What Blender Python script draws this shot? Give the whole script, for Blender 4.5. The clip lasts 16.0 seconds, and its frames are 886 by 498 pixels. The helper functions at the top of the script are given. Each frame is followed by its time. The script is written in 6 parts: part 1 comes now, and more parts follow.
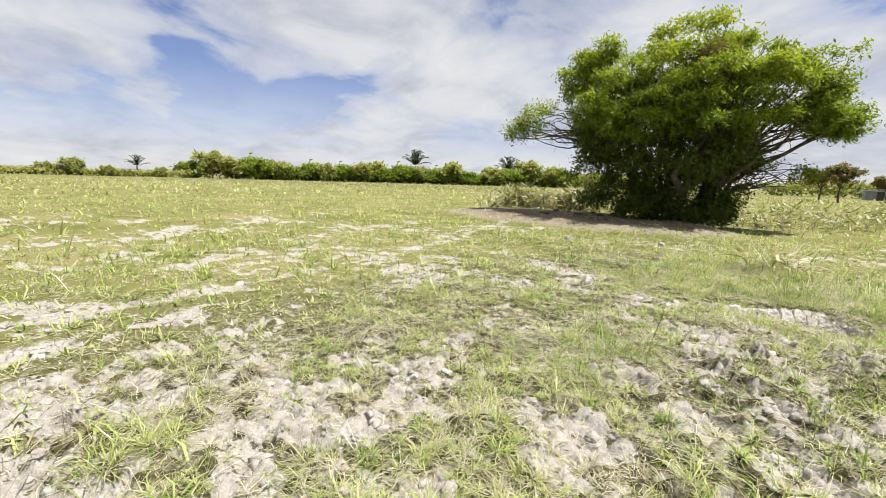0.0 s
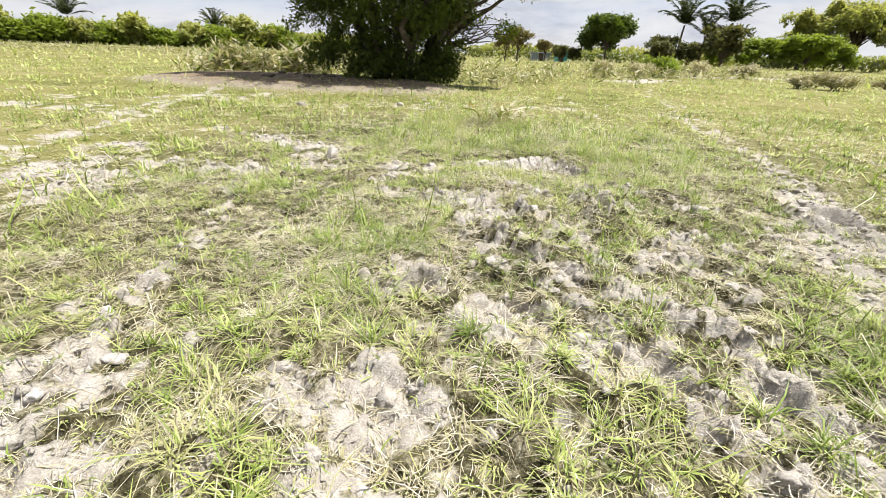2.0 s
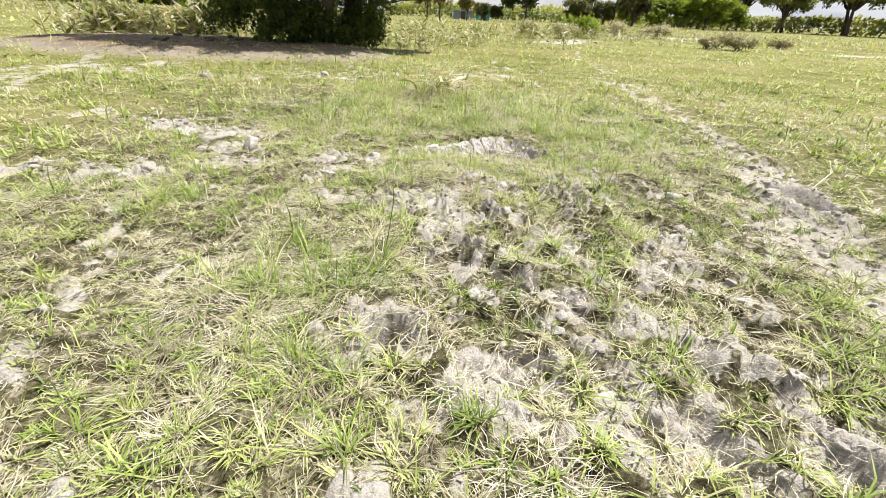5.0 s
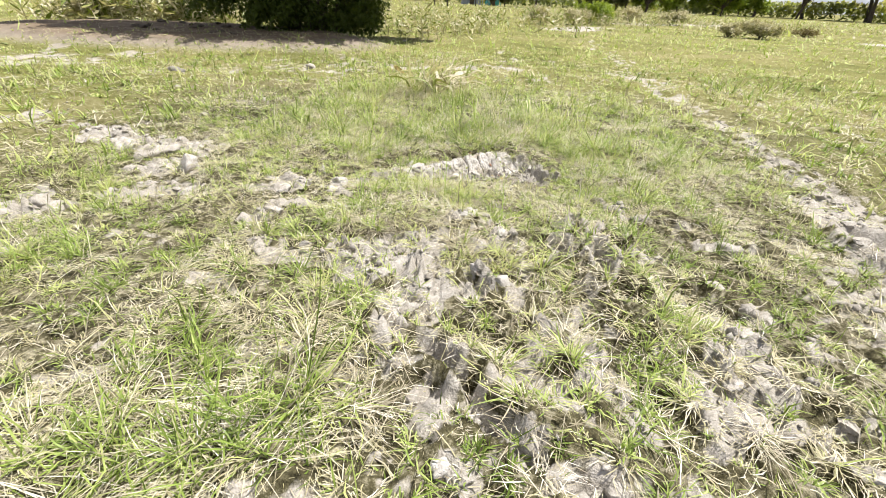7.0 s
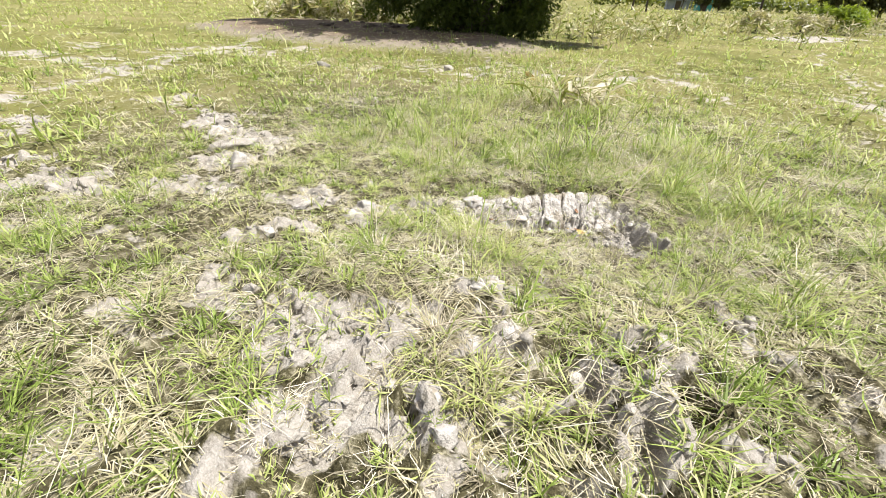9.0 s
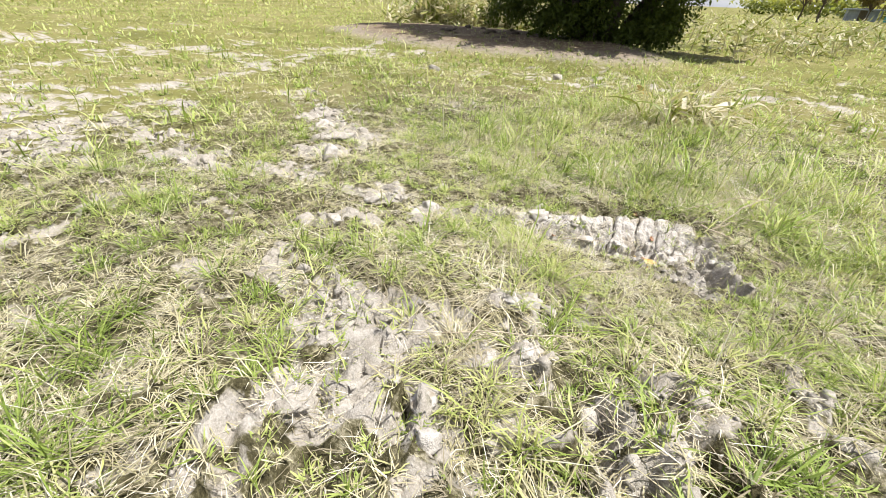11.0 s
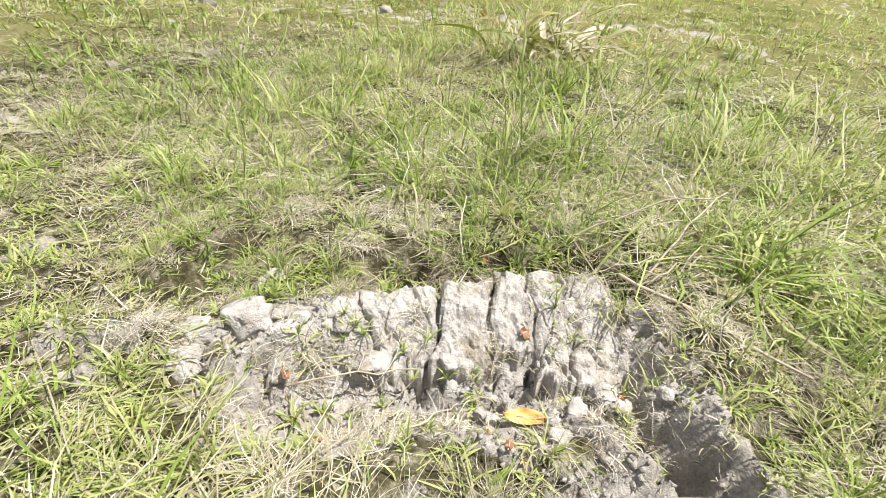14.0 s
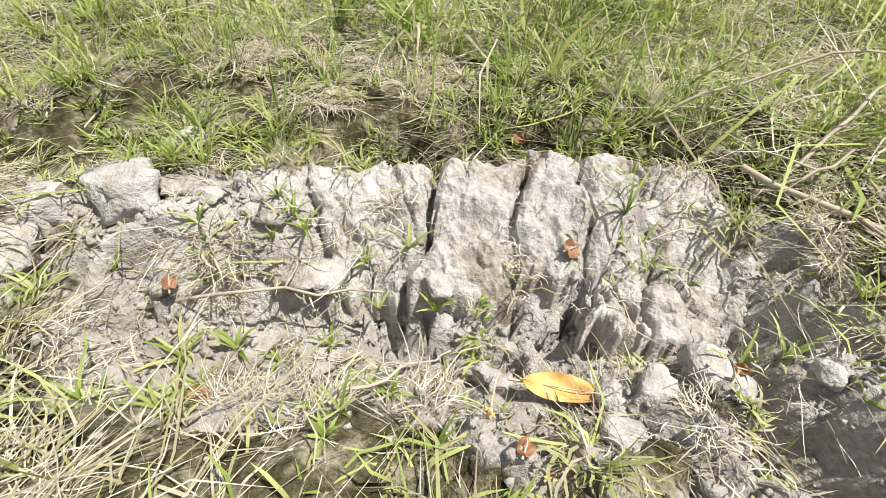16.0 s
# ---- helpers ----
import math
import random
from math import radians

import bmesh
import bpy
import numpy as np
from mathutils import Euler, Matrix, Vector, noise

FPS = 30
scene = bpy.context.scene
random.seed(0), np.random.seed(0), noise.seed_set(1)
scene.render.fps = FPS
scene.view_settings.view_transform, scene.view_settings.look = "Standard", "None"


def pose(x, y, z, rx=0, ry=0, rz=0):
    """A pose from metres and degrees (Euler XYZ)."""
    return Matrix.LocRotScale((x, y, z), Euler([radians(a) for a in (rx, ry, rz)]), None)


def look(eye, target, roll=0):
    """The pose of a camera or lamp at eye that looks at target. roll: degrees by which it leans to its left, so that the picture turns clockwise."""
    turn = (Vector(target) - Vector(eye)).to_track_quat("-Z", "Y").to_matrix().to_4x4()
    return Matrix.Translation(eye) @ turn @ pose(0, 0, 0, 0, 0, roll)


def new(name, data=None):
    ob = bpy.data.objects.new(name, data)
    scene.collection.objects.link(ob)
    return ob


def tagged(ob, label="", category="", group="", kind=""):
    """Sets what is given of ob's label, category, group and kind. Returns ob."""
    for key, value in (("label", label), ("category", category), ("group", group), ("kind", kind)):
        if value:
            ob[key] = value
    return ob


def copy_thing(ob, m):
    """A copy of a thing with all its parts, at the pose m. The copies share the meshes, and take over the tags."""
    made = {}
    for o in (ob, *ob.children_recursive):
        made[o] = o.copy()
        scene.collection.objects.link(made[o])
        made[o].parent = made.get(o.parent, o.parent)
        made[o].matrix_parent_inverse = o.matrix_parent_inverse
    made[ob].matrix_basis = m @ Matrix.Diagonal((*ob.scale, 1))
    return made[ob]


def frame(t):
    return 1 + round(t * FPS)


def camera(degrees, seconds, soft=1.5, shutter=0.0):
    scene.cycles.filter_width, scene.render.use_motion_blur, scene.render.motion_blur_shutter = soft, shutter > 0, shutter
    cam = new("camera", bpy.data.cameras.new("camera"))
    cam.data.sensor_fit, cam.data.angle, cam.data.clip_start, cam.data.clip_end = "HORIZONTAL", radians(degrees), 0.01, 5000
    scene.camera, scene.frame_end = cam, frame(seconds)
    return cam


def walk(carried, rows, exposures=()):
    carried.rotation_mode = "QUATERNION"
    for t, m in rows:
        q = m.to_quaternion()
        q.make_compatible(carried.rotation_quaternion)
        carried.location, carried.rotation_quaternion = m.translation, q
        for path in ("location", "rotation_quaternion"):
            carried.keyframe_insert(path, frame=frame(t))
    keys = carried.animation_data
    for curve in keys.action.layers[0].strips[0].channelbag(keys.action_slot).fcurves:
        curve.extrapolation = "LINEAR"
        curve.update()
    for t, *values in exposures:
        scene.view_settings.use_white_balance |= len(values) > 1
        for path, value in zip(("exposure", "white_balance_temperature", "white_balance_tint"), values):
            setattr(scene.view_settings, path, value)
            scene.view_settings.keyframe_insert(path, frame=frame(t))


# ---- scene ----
# ---- camera ----
PATH = [
    (0, (3.045, 4.483, 1.409), (1.63, 5.86, 1.09), 1.6),
    (0.5, (2.839, 4.714, 1.344), (1.831, 6.383, 0.903), 1.5),
    (1, (2.722, 4.95, 1.298), (2.015, 6.72, 0.694), 1.5),
    (1.5, (2.636, 5.307, 1.194), (2.146, 7.094, 0.442), 1.8),
    (2, (2.498, 5.514, 1.165), (2.153, 7.293, 0.319), 2.0),
    (2.5, (2.326, 5.655, 1.192), (2.092, 7.431, 0.302), 2.3),
    (3, (2.274, 5.759, 1.194), (2.126, 7.532, 0.281), 2.4),
    (3.2, (2.281, 5.799, 1.194), (2.158, 7.573, 0.278), 2.3),
    (5.3, (2.218, 6.191, 1.229), (2.191, 7.93, 0.241), 2.5),
    (5.5, (2.22, 6.278, 1.22), (2.191, 8.014, 0.226), 2.5),
    (6, (2.232, 6.527, 1.202), (2.207, 8.254, 0.193), 2.5),
    (6.5, (2.27, 6.76, 1.249), (2.241, 8.48, 0.229), 2.5),
    (7, (2.353, 7.02, 1.237), (2.297, 8.736, 0.211), 2.6),
    (7.5, (2.458, 7.282, 1.244), (2.318, 8.992, 0.216), 2.6),
    (8, (2.628, 7.567, 1.194), (2.328, 9.255, 0.165), 2.6),
    (8.5, (2.776, 7.774, 1.198), (2.272, 9.411, 0.167), 2.5),
    (9, (2.875, 7.973, 1.163), (2.161, 9.528, 0.128), 2.3),
    (9.5, (2.976, 8.034, 1.182), (2.09, 9.494, 0.141), 2.4),
    (9.7, (3.031, 8.043, 1.191), (2.089, 9.466, 0.147), 2.4),
    (11.8, (3.084, 8.255, 1.157), (1.974, 9.562, 0.127), 2.6),
    (12, (3.003, 8.345, 1.132), (1.938, 9.688, 0.103), 2.7),
    (12.5, (2.843, 8.639, 1.088), (1.931, 10.084, 0.049), 2.8),
    (13, (2.753, 9.022, 0.992), (2.006, 10.542, -0.072), 3.0),
    (13.5, (2.704, 9.426, 0.941), (2.067, 10.964, -0.168), 3.3),
    (14, (2.692, 9.8, 0.77), (2.086, 11.305, -0.399), 3.4),
    (14.5, (2.661, 10.047, 0.473), (2.089, 11.421, -0.862), 3.9),
    (15, (2.664, 10.113, 0.375), (2.068, 11.415, -1.02), 3.8),
    (15.5, (2.673, 10.104, 0.375), (2.042, 11.362, -1.046), 3.6),
    (16, (2.657, 10.075, 0.436), (2.004, 11.323, -0.985), 3.5),
]
cam = camera(92.8, 16.0, soft=0.9)
walk(cam, [(t, look(eye, target, roll)) for t, eye, target, roll in PATH],
     exposures=((0.0, 0.76), (1.5, 0.88), (5.5, 0.86), (9.0, 0.82), (12.0, 0.75), (13.0, 0.7), (14.0, 0.69), (15.0, 0.57), (16.0, 0.5)))

# ---- world, sun ----
SUN_AZ = 64.0      # degrees from +y towards +x, where the sun stands
SUN_EL = 67.0
sun_dir = Vector((math.sin(radians(SUN_AZ)) * math.cos(radians(SUN_EL)), math.cos(radians(SUN_AZ)) * math.cos(radians(SUN_EL)), math.sin(radians(SUN_EL))))
sun_data = bpy.data.lights.new("sun", "SUN")
sun_data.energy, sun_data.angle, sun_data.color = 5.0, radians(0.6), (1.0, 0.97, 0.9)
sun = new("sun", sun_data)
sun.matrix_world = look(sun_dir * 50, (0, 0, 0))

world = bpy.data.worlds.new("world")
scene.world = world
world.use_nodes = True
wt = world.node_tree
wt.nodes.clear()


def node(tree, kind, **values):
    n = tree.nodes.new(kind)
    for key, value in values.items():
        setattr(n, key, value)
    return n


def math_node(tree, op, a, b=None, clamp=False):
    n = node(tree, "ShaderNodeMath", operation=op, use_clamp=clamp)
    for i, v in enumerate((a, b)):
        if v is None:
            continue
        if isinstance(v, (int, float)):
            n.inputs[i].default_value = v
        else:
            tree.links.new(v, n.inputs[i])
    return n.outputs[0]


def ramp(tree, fac, stops):
    n = node(tree, "ShaderNodeValToRGB")
    el = n.color_ramp.elements
    el[0].position, el[0].color = stops[0][0], (*stops[0][1], 1)
    el[1].position, el[1].color = stops[-1][0], (*stops[-1][1], 1)
    for p, c in stops[1:-1]:
        e = el.new(p)
        e.color = (*c, 1)
    tree.links.new(fac, n.inputs[0])
    return n.outputs[0]


def noise_node(tree, vector, scale, detail=4.0, rough=0.55, warp=0.0):
    n = node(tree, "ShaderNodeTexNoise")
    n.inputs["Scale"].default_value = scale
    n.inputs["Detail"].default_value = detail
    n.inputs["Roughness"].default_value = rough
    n.inputs["Distortion"].default_value = warp
    if vector is not None:
        tree.links.new(vector, n.inputs["Vector"])
    return n.outputs[0]


def mix_colour(tree, fac, a, b, blend="MIX"):
    n = node(tree, "ShaderNodeMix", data_type="RGBA", blend_type=blend)
    for socket, v in ((n.inputs[0], fac), (n.inputs[6], a), (n.inputs[7], b)):
        if isinstance(v, (int, float)):
            socket.default_value = v
        elif isinstance(v, tuple):
            socket.default_value = (*v, 1)
        else:
            tree.links.new(v, socket)
    return n.outputs[2]


sky = node(wt, "ShaderNodeTexSky", sky_type="NISHITA", sun_disc=False, sun_elevation=radians(SUN_EL), sun_rotation=radians(SUN_AZ))
sky.air_density, sky.dust_density, sky.ozone_density = 1.0, 0.1, 6.0
coord = node(wt, "ShaderNodeTexCoord")
sep = node(wt, "ShaderNodeSeparateXYZ")
wt.links.new(coord.outputs["Generated"], sep.inputs[0])
flat = math_node(wt, "ADD", math_node(wt, "MAXIMUM", sep.outputs[2], 0.0), 0.26)
comb = node(wt, "ShaderNodeCombineXYZ")
wt.links.new(math_node(wt, "DIVIDE", sep.outputs[0], flat), comb.inputs[0])
wt.links.new(math_node(wt, "DIVIDE", sep.outputs[1], flat), comb.inputs[1])
comb.inputs[2].default_value = 3.7
big = noise_node(wt, comb.outputs[0], 0.45, 2.0, 0.5)
fine = noise_node(wt, comb.outputs[0], 1.5, 8.0, 0.52, 0.35)
cover = math_node(wt, "ADD", math_node(wt, "MULTIPLY", big, 0.55), math_node(wt, "MULTIPLY", fine, 0.6))
for way, amount in (((-0.958, 0.165, 0.235), 0.06), ((-0.905, 0.36, 0.22), 0.075), ((-0.83, 0.52, 0.19), 0.05)):
    facing = node(wt, "ShaderNodeVectorMath", operation="DOT_PRODUCT")
    wt.links.new(coord.outputs["Generated"], facing.inputs[0])
    facing.inputs[1].default_value = way
    opening = math_node(wt, "DIVIDE", math_node(wt, "SUBTRACT", facing.outputs["Value"], 0.98), 0.02, True)
    cover = math_node(wt, "SUBTRACT", cover, math_node(wt, "MULTIPLY", opening, amount))
cover_fac = ramp(wt, cover, [(0.49, (0, 0, 0)), (0.525, (0.6, 0.6, 0.6)), (0.6, (1, 1, 1))])
tone_fac = noise_node(wt, comb.outputs[0], 2.3, 6.0, 0.6, 0.3)
cloud_col = ramp(wt, tone_fac, [(0.3, (0.62, 0.65, 0.76)), (0.52, (0.9, 0.92, 0.97)), (0.75, (1.05, 1.05, 1.05))])
bg_sky, bg_cloud, out_w, mix_w = (node(wt, k) for k in ("ShaderNodeBackground", "ShaderNodeBackground", "ShaderNodeOutputWorld", "ShaderNodeMixShader"))
wt.links.new(mix_colour(wt, 1.0, sky.outputs[0], (1.32, 1.06, 1.12), "MULTIPLY"), bg_sky.inputs[0])
bg_sky.inputs[1].default_value = 0.064
wt.links.new(cloud_col, bg_cloud.inputs[0])
bg_cloud.inputs[1].default_value = 0.465
low = math_node(wt, "SUBTRACT", 1.0, math_node(wt, "DIVIDE", math_node(wt, "MAXIMUM", sep.outputs[2], 0.0), 0.22), True)
wt.links.new(math_node(wt, "MAXIMUM", cover_fac, math_node(wt, "MULTIPLY", low, 0.85)), mix_w.inputs[0])
wt.links.new(bg_sky.outputs[0], mix_w.inputs[1])
wt.links.new(bg_cloud.outputs[0], mix_w.inputs[2])
wt.links.new(mix_w.outputs[0], out_w.inputs[0])


# ---- materials ----
def material(name):
    m = bpy.data.materials.new(name)
    m.use_nodes = True
    t = m.node_tree
    return m, t, t.nodes["Principled BSDF"]


def attribute(tree, name):
    return node(tree, "ShaderNodeAttribute", attribute_name=name).outputs["Fac"]


def add_bump(tree, bsdf, height, strength, distance):
    b = node(tree, "ShaderNodeBump")
    b.inputs["Strength"].default_value = strength
    b.inputs["Distance"].default_value = distance
    tree.links.new(height, b.inputs["Height"])
    tree.links.new(b.outputs[0], bsdf.inputs["Normal"])


def position(tree):
    return node(tree, "ShaderNodeNewGeometry").outputs["Position"]


def soil_colour(t, where):
    """Dry grey clay: pale crust, darker damp patches, fine grain; the ramps' dark ends paint shade into crevices."""
    coarse = noise_node(t, where, 1.7, 5, 0.6)
    mid = noise_node(t, where, 14, 6, 0.65)
    grain = noise_node(t, where, 130, 3, 0.6)
    base = ramp(t, mid, [(0.3, (0.16, 0.14, 0.115)), (0.47, (0.35, 0.32, 0.285)), (0.68, (0.53, 0.5, 0.465))])
    base = mix_colour(t, ramp(t, coarse, [(0.35, (0, 0, 0)), (0.65, (0.5, 0.5, 0.5))]), base, (0.41, 0.37, 0.31))
    return mix_colour(t, 0.45, base, ramp(t, grain, [(0.3, (0.15, 0.13, 0.105)), (0.55, (0.36, 0.33, 0.295)), (0.75, (0.52, 0.49, 0.46))])), mid, grain


soil, t, b = material("dry grey clay")
where = position(t)
colour, mid, grain = soil_colour(t, where)
t.links.new(colour, b.inputs["Base Color"])
b.inputs["Roughness"].default_value = 0.95
b.inputs["Specular IOR Level"].default_value = 0.15
add_bump(t, b, math_node(t, "ADD", math_node(t, "MULTIPLY", mid, 1.0), math_node(t, "MULTIPLY", grain, 0.35)), 0.8, 0.02)

white_soil, t, b = material("bleached clay crust")
where = position(t)
mid, grain = noise_node(t, where, 18, 6, 0.65), noise_node(t, where, 150, 3, 0.6)
crust = mix_colour(t, 0.25, ramp(t, mid, [(0.3, (0.24, 0.21, 0.18)), (0.48, (0.42, 0.39, 0.36)), (0.7, (0.56, 0.535, 0.505))]),
                   ramp(t, grain, [(0.3, (0.24, 0.21, 0.18)), (0.6, (0.58, 0.55, 0.52))]))
damp = ramp(t, noise_node(t, where, 9, 6, 0.7, 0.5), [(0.52, (0, 0, 0)), (0.64, (0.75, 0.75, 0.75))])
t.links.new(mix_colour(t, damp, crust, (0.25, 0.205, 0.145)), b.inputs["Base Color"])
b.inputs["Roughness"].default_value = 0.95
b.inputs["Specular IOR Level"].default_value = 0.15
add_bump(t, b, math_node(t, "ADD", mid, math_node(t, "MULTIPLY", grain, 0.35)), 0.8, 0.018)

ground_mat, t, b = material("pasture ground")
where = position(t)
colour, mid, grain = soil_colour(t, where)
# dry thatch; its near-black end paints the shade in gaps between blades
thatch_and_gap_shade = ramp(t, noise_node(t, where, 16, 8, 0.78), [(0.37, (0.014, 0.012, 0.007)), (0.5, (0.08, 0.07, 0.038)), (0.66, (0.38, 0.345, 0.25))])
field = ramp(t, noise_node(t, where, 0.35, 8, 0.65), [(0.32, (0.1, 0.105, 0.03)), (0.5, (0.175, 0.168, 0.058)), (0.68, (0.25, 0.215, 0.11))])
turf = mix_colour(t, attribute(t, "afar"), thatch_and_gap_shade, field)
bare_fac = attribute(t, "bare")
bare_fac = math_node(t, "ADD", bare_fac, math_node(t, "MULTIPLY", math_node(t, "SUBTRACT", noise_node(t, where, 22, 5, 0.7), 0.5), 1.2))
bare_fac = ramp(t, bare_fac, [(0.3, (0, 0, 0)), (0.62, (1, 1, 1))])
pale = ramp(t, mid, [(0.3, (0.26, 0.23, 0.2)), (0.5, (0.43, 0.4, 0.37)), (0.7, (0.55, 0.525, 0.5))])
earth = mix_colour(t, attribute(t, "pale"), mix_colour(t, attribute(t, "brown"), colour, ramp(t, noise_node(t, where, 3, 7, 0.65), [(0.3, (0.12, 0.088, 0.058)), (0.7, (0.23, 0.178, 0.128))])), pale)
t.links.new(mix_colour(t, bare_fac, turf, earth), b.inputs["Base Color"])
b.inputs["Roughness"].default_value = 0.95
b.inputs["Specular IOR Level"].default_value = 0.1
add_bump(t, b, math_node(t, "ADD", math_node(t, "ADD", mid, math_node(t, "MULTIPLY", noise_node(t, where, 45, 5, 0.7), 0.9)), math_node(t, "MULTIPLY", grain, 0.45)), 0.7, 0.02)


def leafy(name, stops, through_light=0.4, rough=0.5, glow=(1.0, 1.0, 0.55)):
    """Thin foliage: colour from the blade's own tone, some light passing through."""
    m, t, b = material(name)
    c = ramp(t, attribute(t, "tone"), stops)
    c = mix_colour(t, 0.25, c, ramp(t, noise_node(t, position(t), 40, 3, 0.6), [(0.3, (0.03, 0.03, 0.012)), (0.7, (0.5, 0.5, 0.3))]), "OVERLAY")
    t.links.new(c, b.inputs["Base Color"])
    b.inputs["Roughness"].default_value = rough
    b.inputs["Specular IOR Level"].default_value = 0.3
    tr = node(t, "ShaderNodeBsdfTranslucent")
    t.links.new(mix_colour(t, 1.0, c, glow, "MULTIPLY"), tr.inputs[0])
    mx = node(t, "ShaderNodeMixShader")
    mx.inputs[0].default_value = through_light
    t.links.new(b.outputs[0], mx.inputs[1])
    t.links.new(tr.outputs[0], mx.inputs[2])
    t.links.new(mx.outputs[0], t.nodes["Material Output"].inputs[0])
    return m


grass_mat = leafy("grass blade", [(0.0, (0.1, 0.15, 0.022)), (0.3, (0.32, 0.42, 0.1)), (0.52, (0.58, 0.61, 0.26)), (0.64, (0.44, 0.4, 0.25)), (0.85, (0.62, 0.57, 0.45)), (1.0, (0.8, 0.76, 0.67))], 0.36, glow=(1.0, 1.0, 0.7))
straw_mat = leafy("dry straw", [(0.62, (0.3, 0.26, 0.19)), (0.76, (0.54, 0.49, 0.4)), (1.0, (0.84, 0.8, 0.73))], 0.2, glow=(1.0, 0.97, 0.85))
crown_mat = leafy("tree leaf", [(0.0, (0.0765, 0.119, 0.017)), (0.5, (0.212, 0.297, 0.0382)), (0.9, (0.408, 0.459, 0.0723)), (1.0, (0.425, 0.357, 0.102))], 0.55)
# darker copy of the tree leaf: shade inside the crown painted as colour
shaded_leaf_mat = leafy("shaded inner leaf", [(0.0, (0.051, 0.0765, 0.017)), (0.6, (0.119, 0.162, 0.0298)), (1.0, (0.238, 0.264, 0.0595))], 0.45)
# far leaves are paled and greyed: distance haze put into their colour
woods_mat = leafy("far leaf", [(0.0, (0.119, 0.145, 0.0595)), (0.4, (0.246, 0.289, 0.102)), (0.7, (0.425, 0.442, 0.145)), (1.0, (0.468, 0.442, 0.238))], 0.55)
dark_mat = leafy("dark round crown leaf", [(0.0, (0.0382, 0.0723, 0.017)), (0.5, (0.085, 0.136, 0.0255)), (1.0, (0.17, 0.23, 0.0425))], 0.4)
bright_mat = leafy("bright far leaf", [(0.0, (0.119, 0.187, 0.0255)), (0.5, (0.212, 0.289, 0.0382)), (1.0, (0.323, 0.383, 0.0765))], 0.5)
rust_mat = leafy("rusty leaf", [(0.0, (0.102, 0.0765, 0.0382)), (0.6, (0.204, 0.162, 0.0765)), (1.0, (0.289, 0.272, 0.102))], 0.4)
dull_mat = leafy("olive leaf", [(0.0, (0.068, 0.0765, 0.0298)), (0.6, (0.136, 0.145, 0.0595)), (1.0, (0.221, 0.212, 0.0935))], 0.4)
palm_mat = leafy("palm frond", [(0.0, (0.034, 0.051, 0.0213)), (0.6, (0.0765, 0.102, 0.0382)), (1.0, (0.153, 0.17, 0.068))], 0.3)
weed_mat = leafy("dead weed leaf", [(0.0, (0.17, 0.221, 0.034)), (0.35, (0.281, 0.289, 0.102)), (0.6, (0.468, 0.425, 0.297)), (1.0, (0.68, 0.629, 0.527))], 0.3)


def plain(name, stops, scale, rough=0.8, bump=0.0):
    m, t, b = material(name)
    n = noise_node(t, position(t), scale, 6, 0.65)
    t.links.new(ramp(t, n, stops), b.inputs["Base Color"])
    b.inputs["Roughness"].default_value = rough
    b.inputs["Specular IOR Level"].default_value = 0.2
    if bump:
        add_bump(t, b, n, 0.7, bump)
    return m


bark_mat = plain("grey brown bark", [(0.3, (0.05, 0.04, 0.03)), (0.7, (0.16, 0.13, 0.1))], 9, 0.9, 0.03)
yellow_leaf_mat = plain("yellowed leaf", [(0.38, (0.48, 0.26, 0.08)), (0.5, (0.66, 0.45, 0.16)), (0.62, (0.74, 0.6, 0.26))], 16, 0.5)
brown_leaf_mat = plain("brown dead leaf", [(0.3, (0.2, 0.09, 0.045)), (0.7, (0.4, 0.22, 0.13))], 60, 0.6)
stick_mat = plain("bleached stalk", [(0.3, (0.33, 0.27, 0.2)), (0.7, (0.56, 0.49, 0.39))], 40, 0.7)
roof_mat = plain("weathered sheet roof", [(0.3, (0.22, 0.25, 0.3)), (0.7, (0.36, 0.4, 0.46))], 2, 0.6)
hut_mat = plain("turquoise painted wall", [(0.3, (0.05, 0.3, 0.33)), (0.7, (0.1, 0.42, 0.43))], 2, 0.7)
pale_mat = plain("pale rendered wall", [(0.3, (0.55, 0.54, 0.5)), (0.7, (0.75, 0.74, 0.7))], 1, 0.8)


# ---- helpers of this scene ----
def hash2(ix, iy, seed):
    n = (ix * 374761393 + iy * 668265263 + seed * 974634777) & 0xFFFFFFFF
    n = ((n ^ (n >> 13)) * 1274126177) & 0xFFFFFFFF
    n = ((n ^ (n >> 15)) * 2246822519) & 0xFFFFFFFF
    return ((n ^ (n >> 16)) & 0xFFFFFF) / 16777215.0


def value_noise(x, y, seed=0):
    ix, iy = np.floor(x).astype(np.int64), np.floor(y).astype(np.int64)
    u, v = x - ix, y - iy
    u, v = u * u * (3 - 2 * u), v * v * (3 - 2 * v)
    a, c = hash2(ix, iy, seed), hash2(ix + 1, iy, seed)
    d, e = hash2(ix, iy + 1, seed), hash2(ix + 1, iy + 1, seed)
    return (a + (c - a) * u) * (1 - v) + (d + (e - d) * u) * v


def fbm(x, y, seed=0, octaves=4):
    total, weight, amount = 0.0, 0.0, 1.0
    for i in range(octaves):
        total = total + amount * value_noise(x * 2.03 ** i + 7.1 * i, y * 2.03 ** i - 3.7 * i, seed + i)
        weight += amount
        amount *= 0.5
    return total / weight


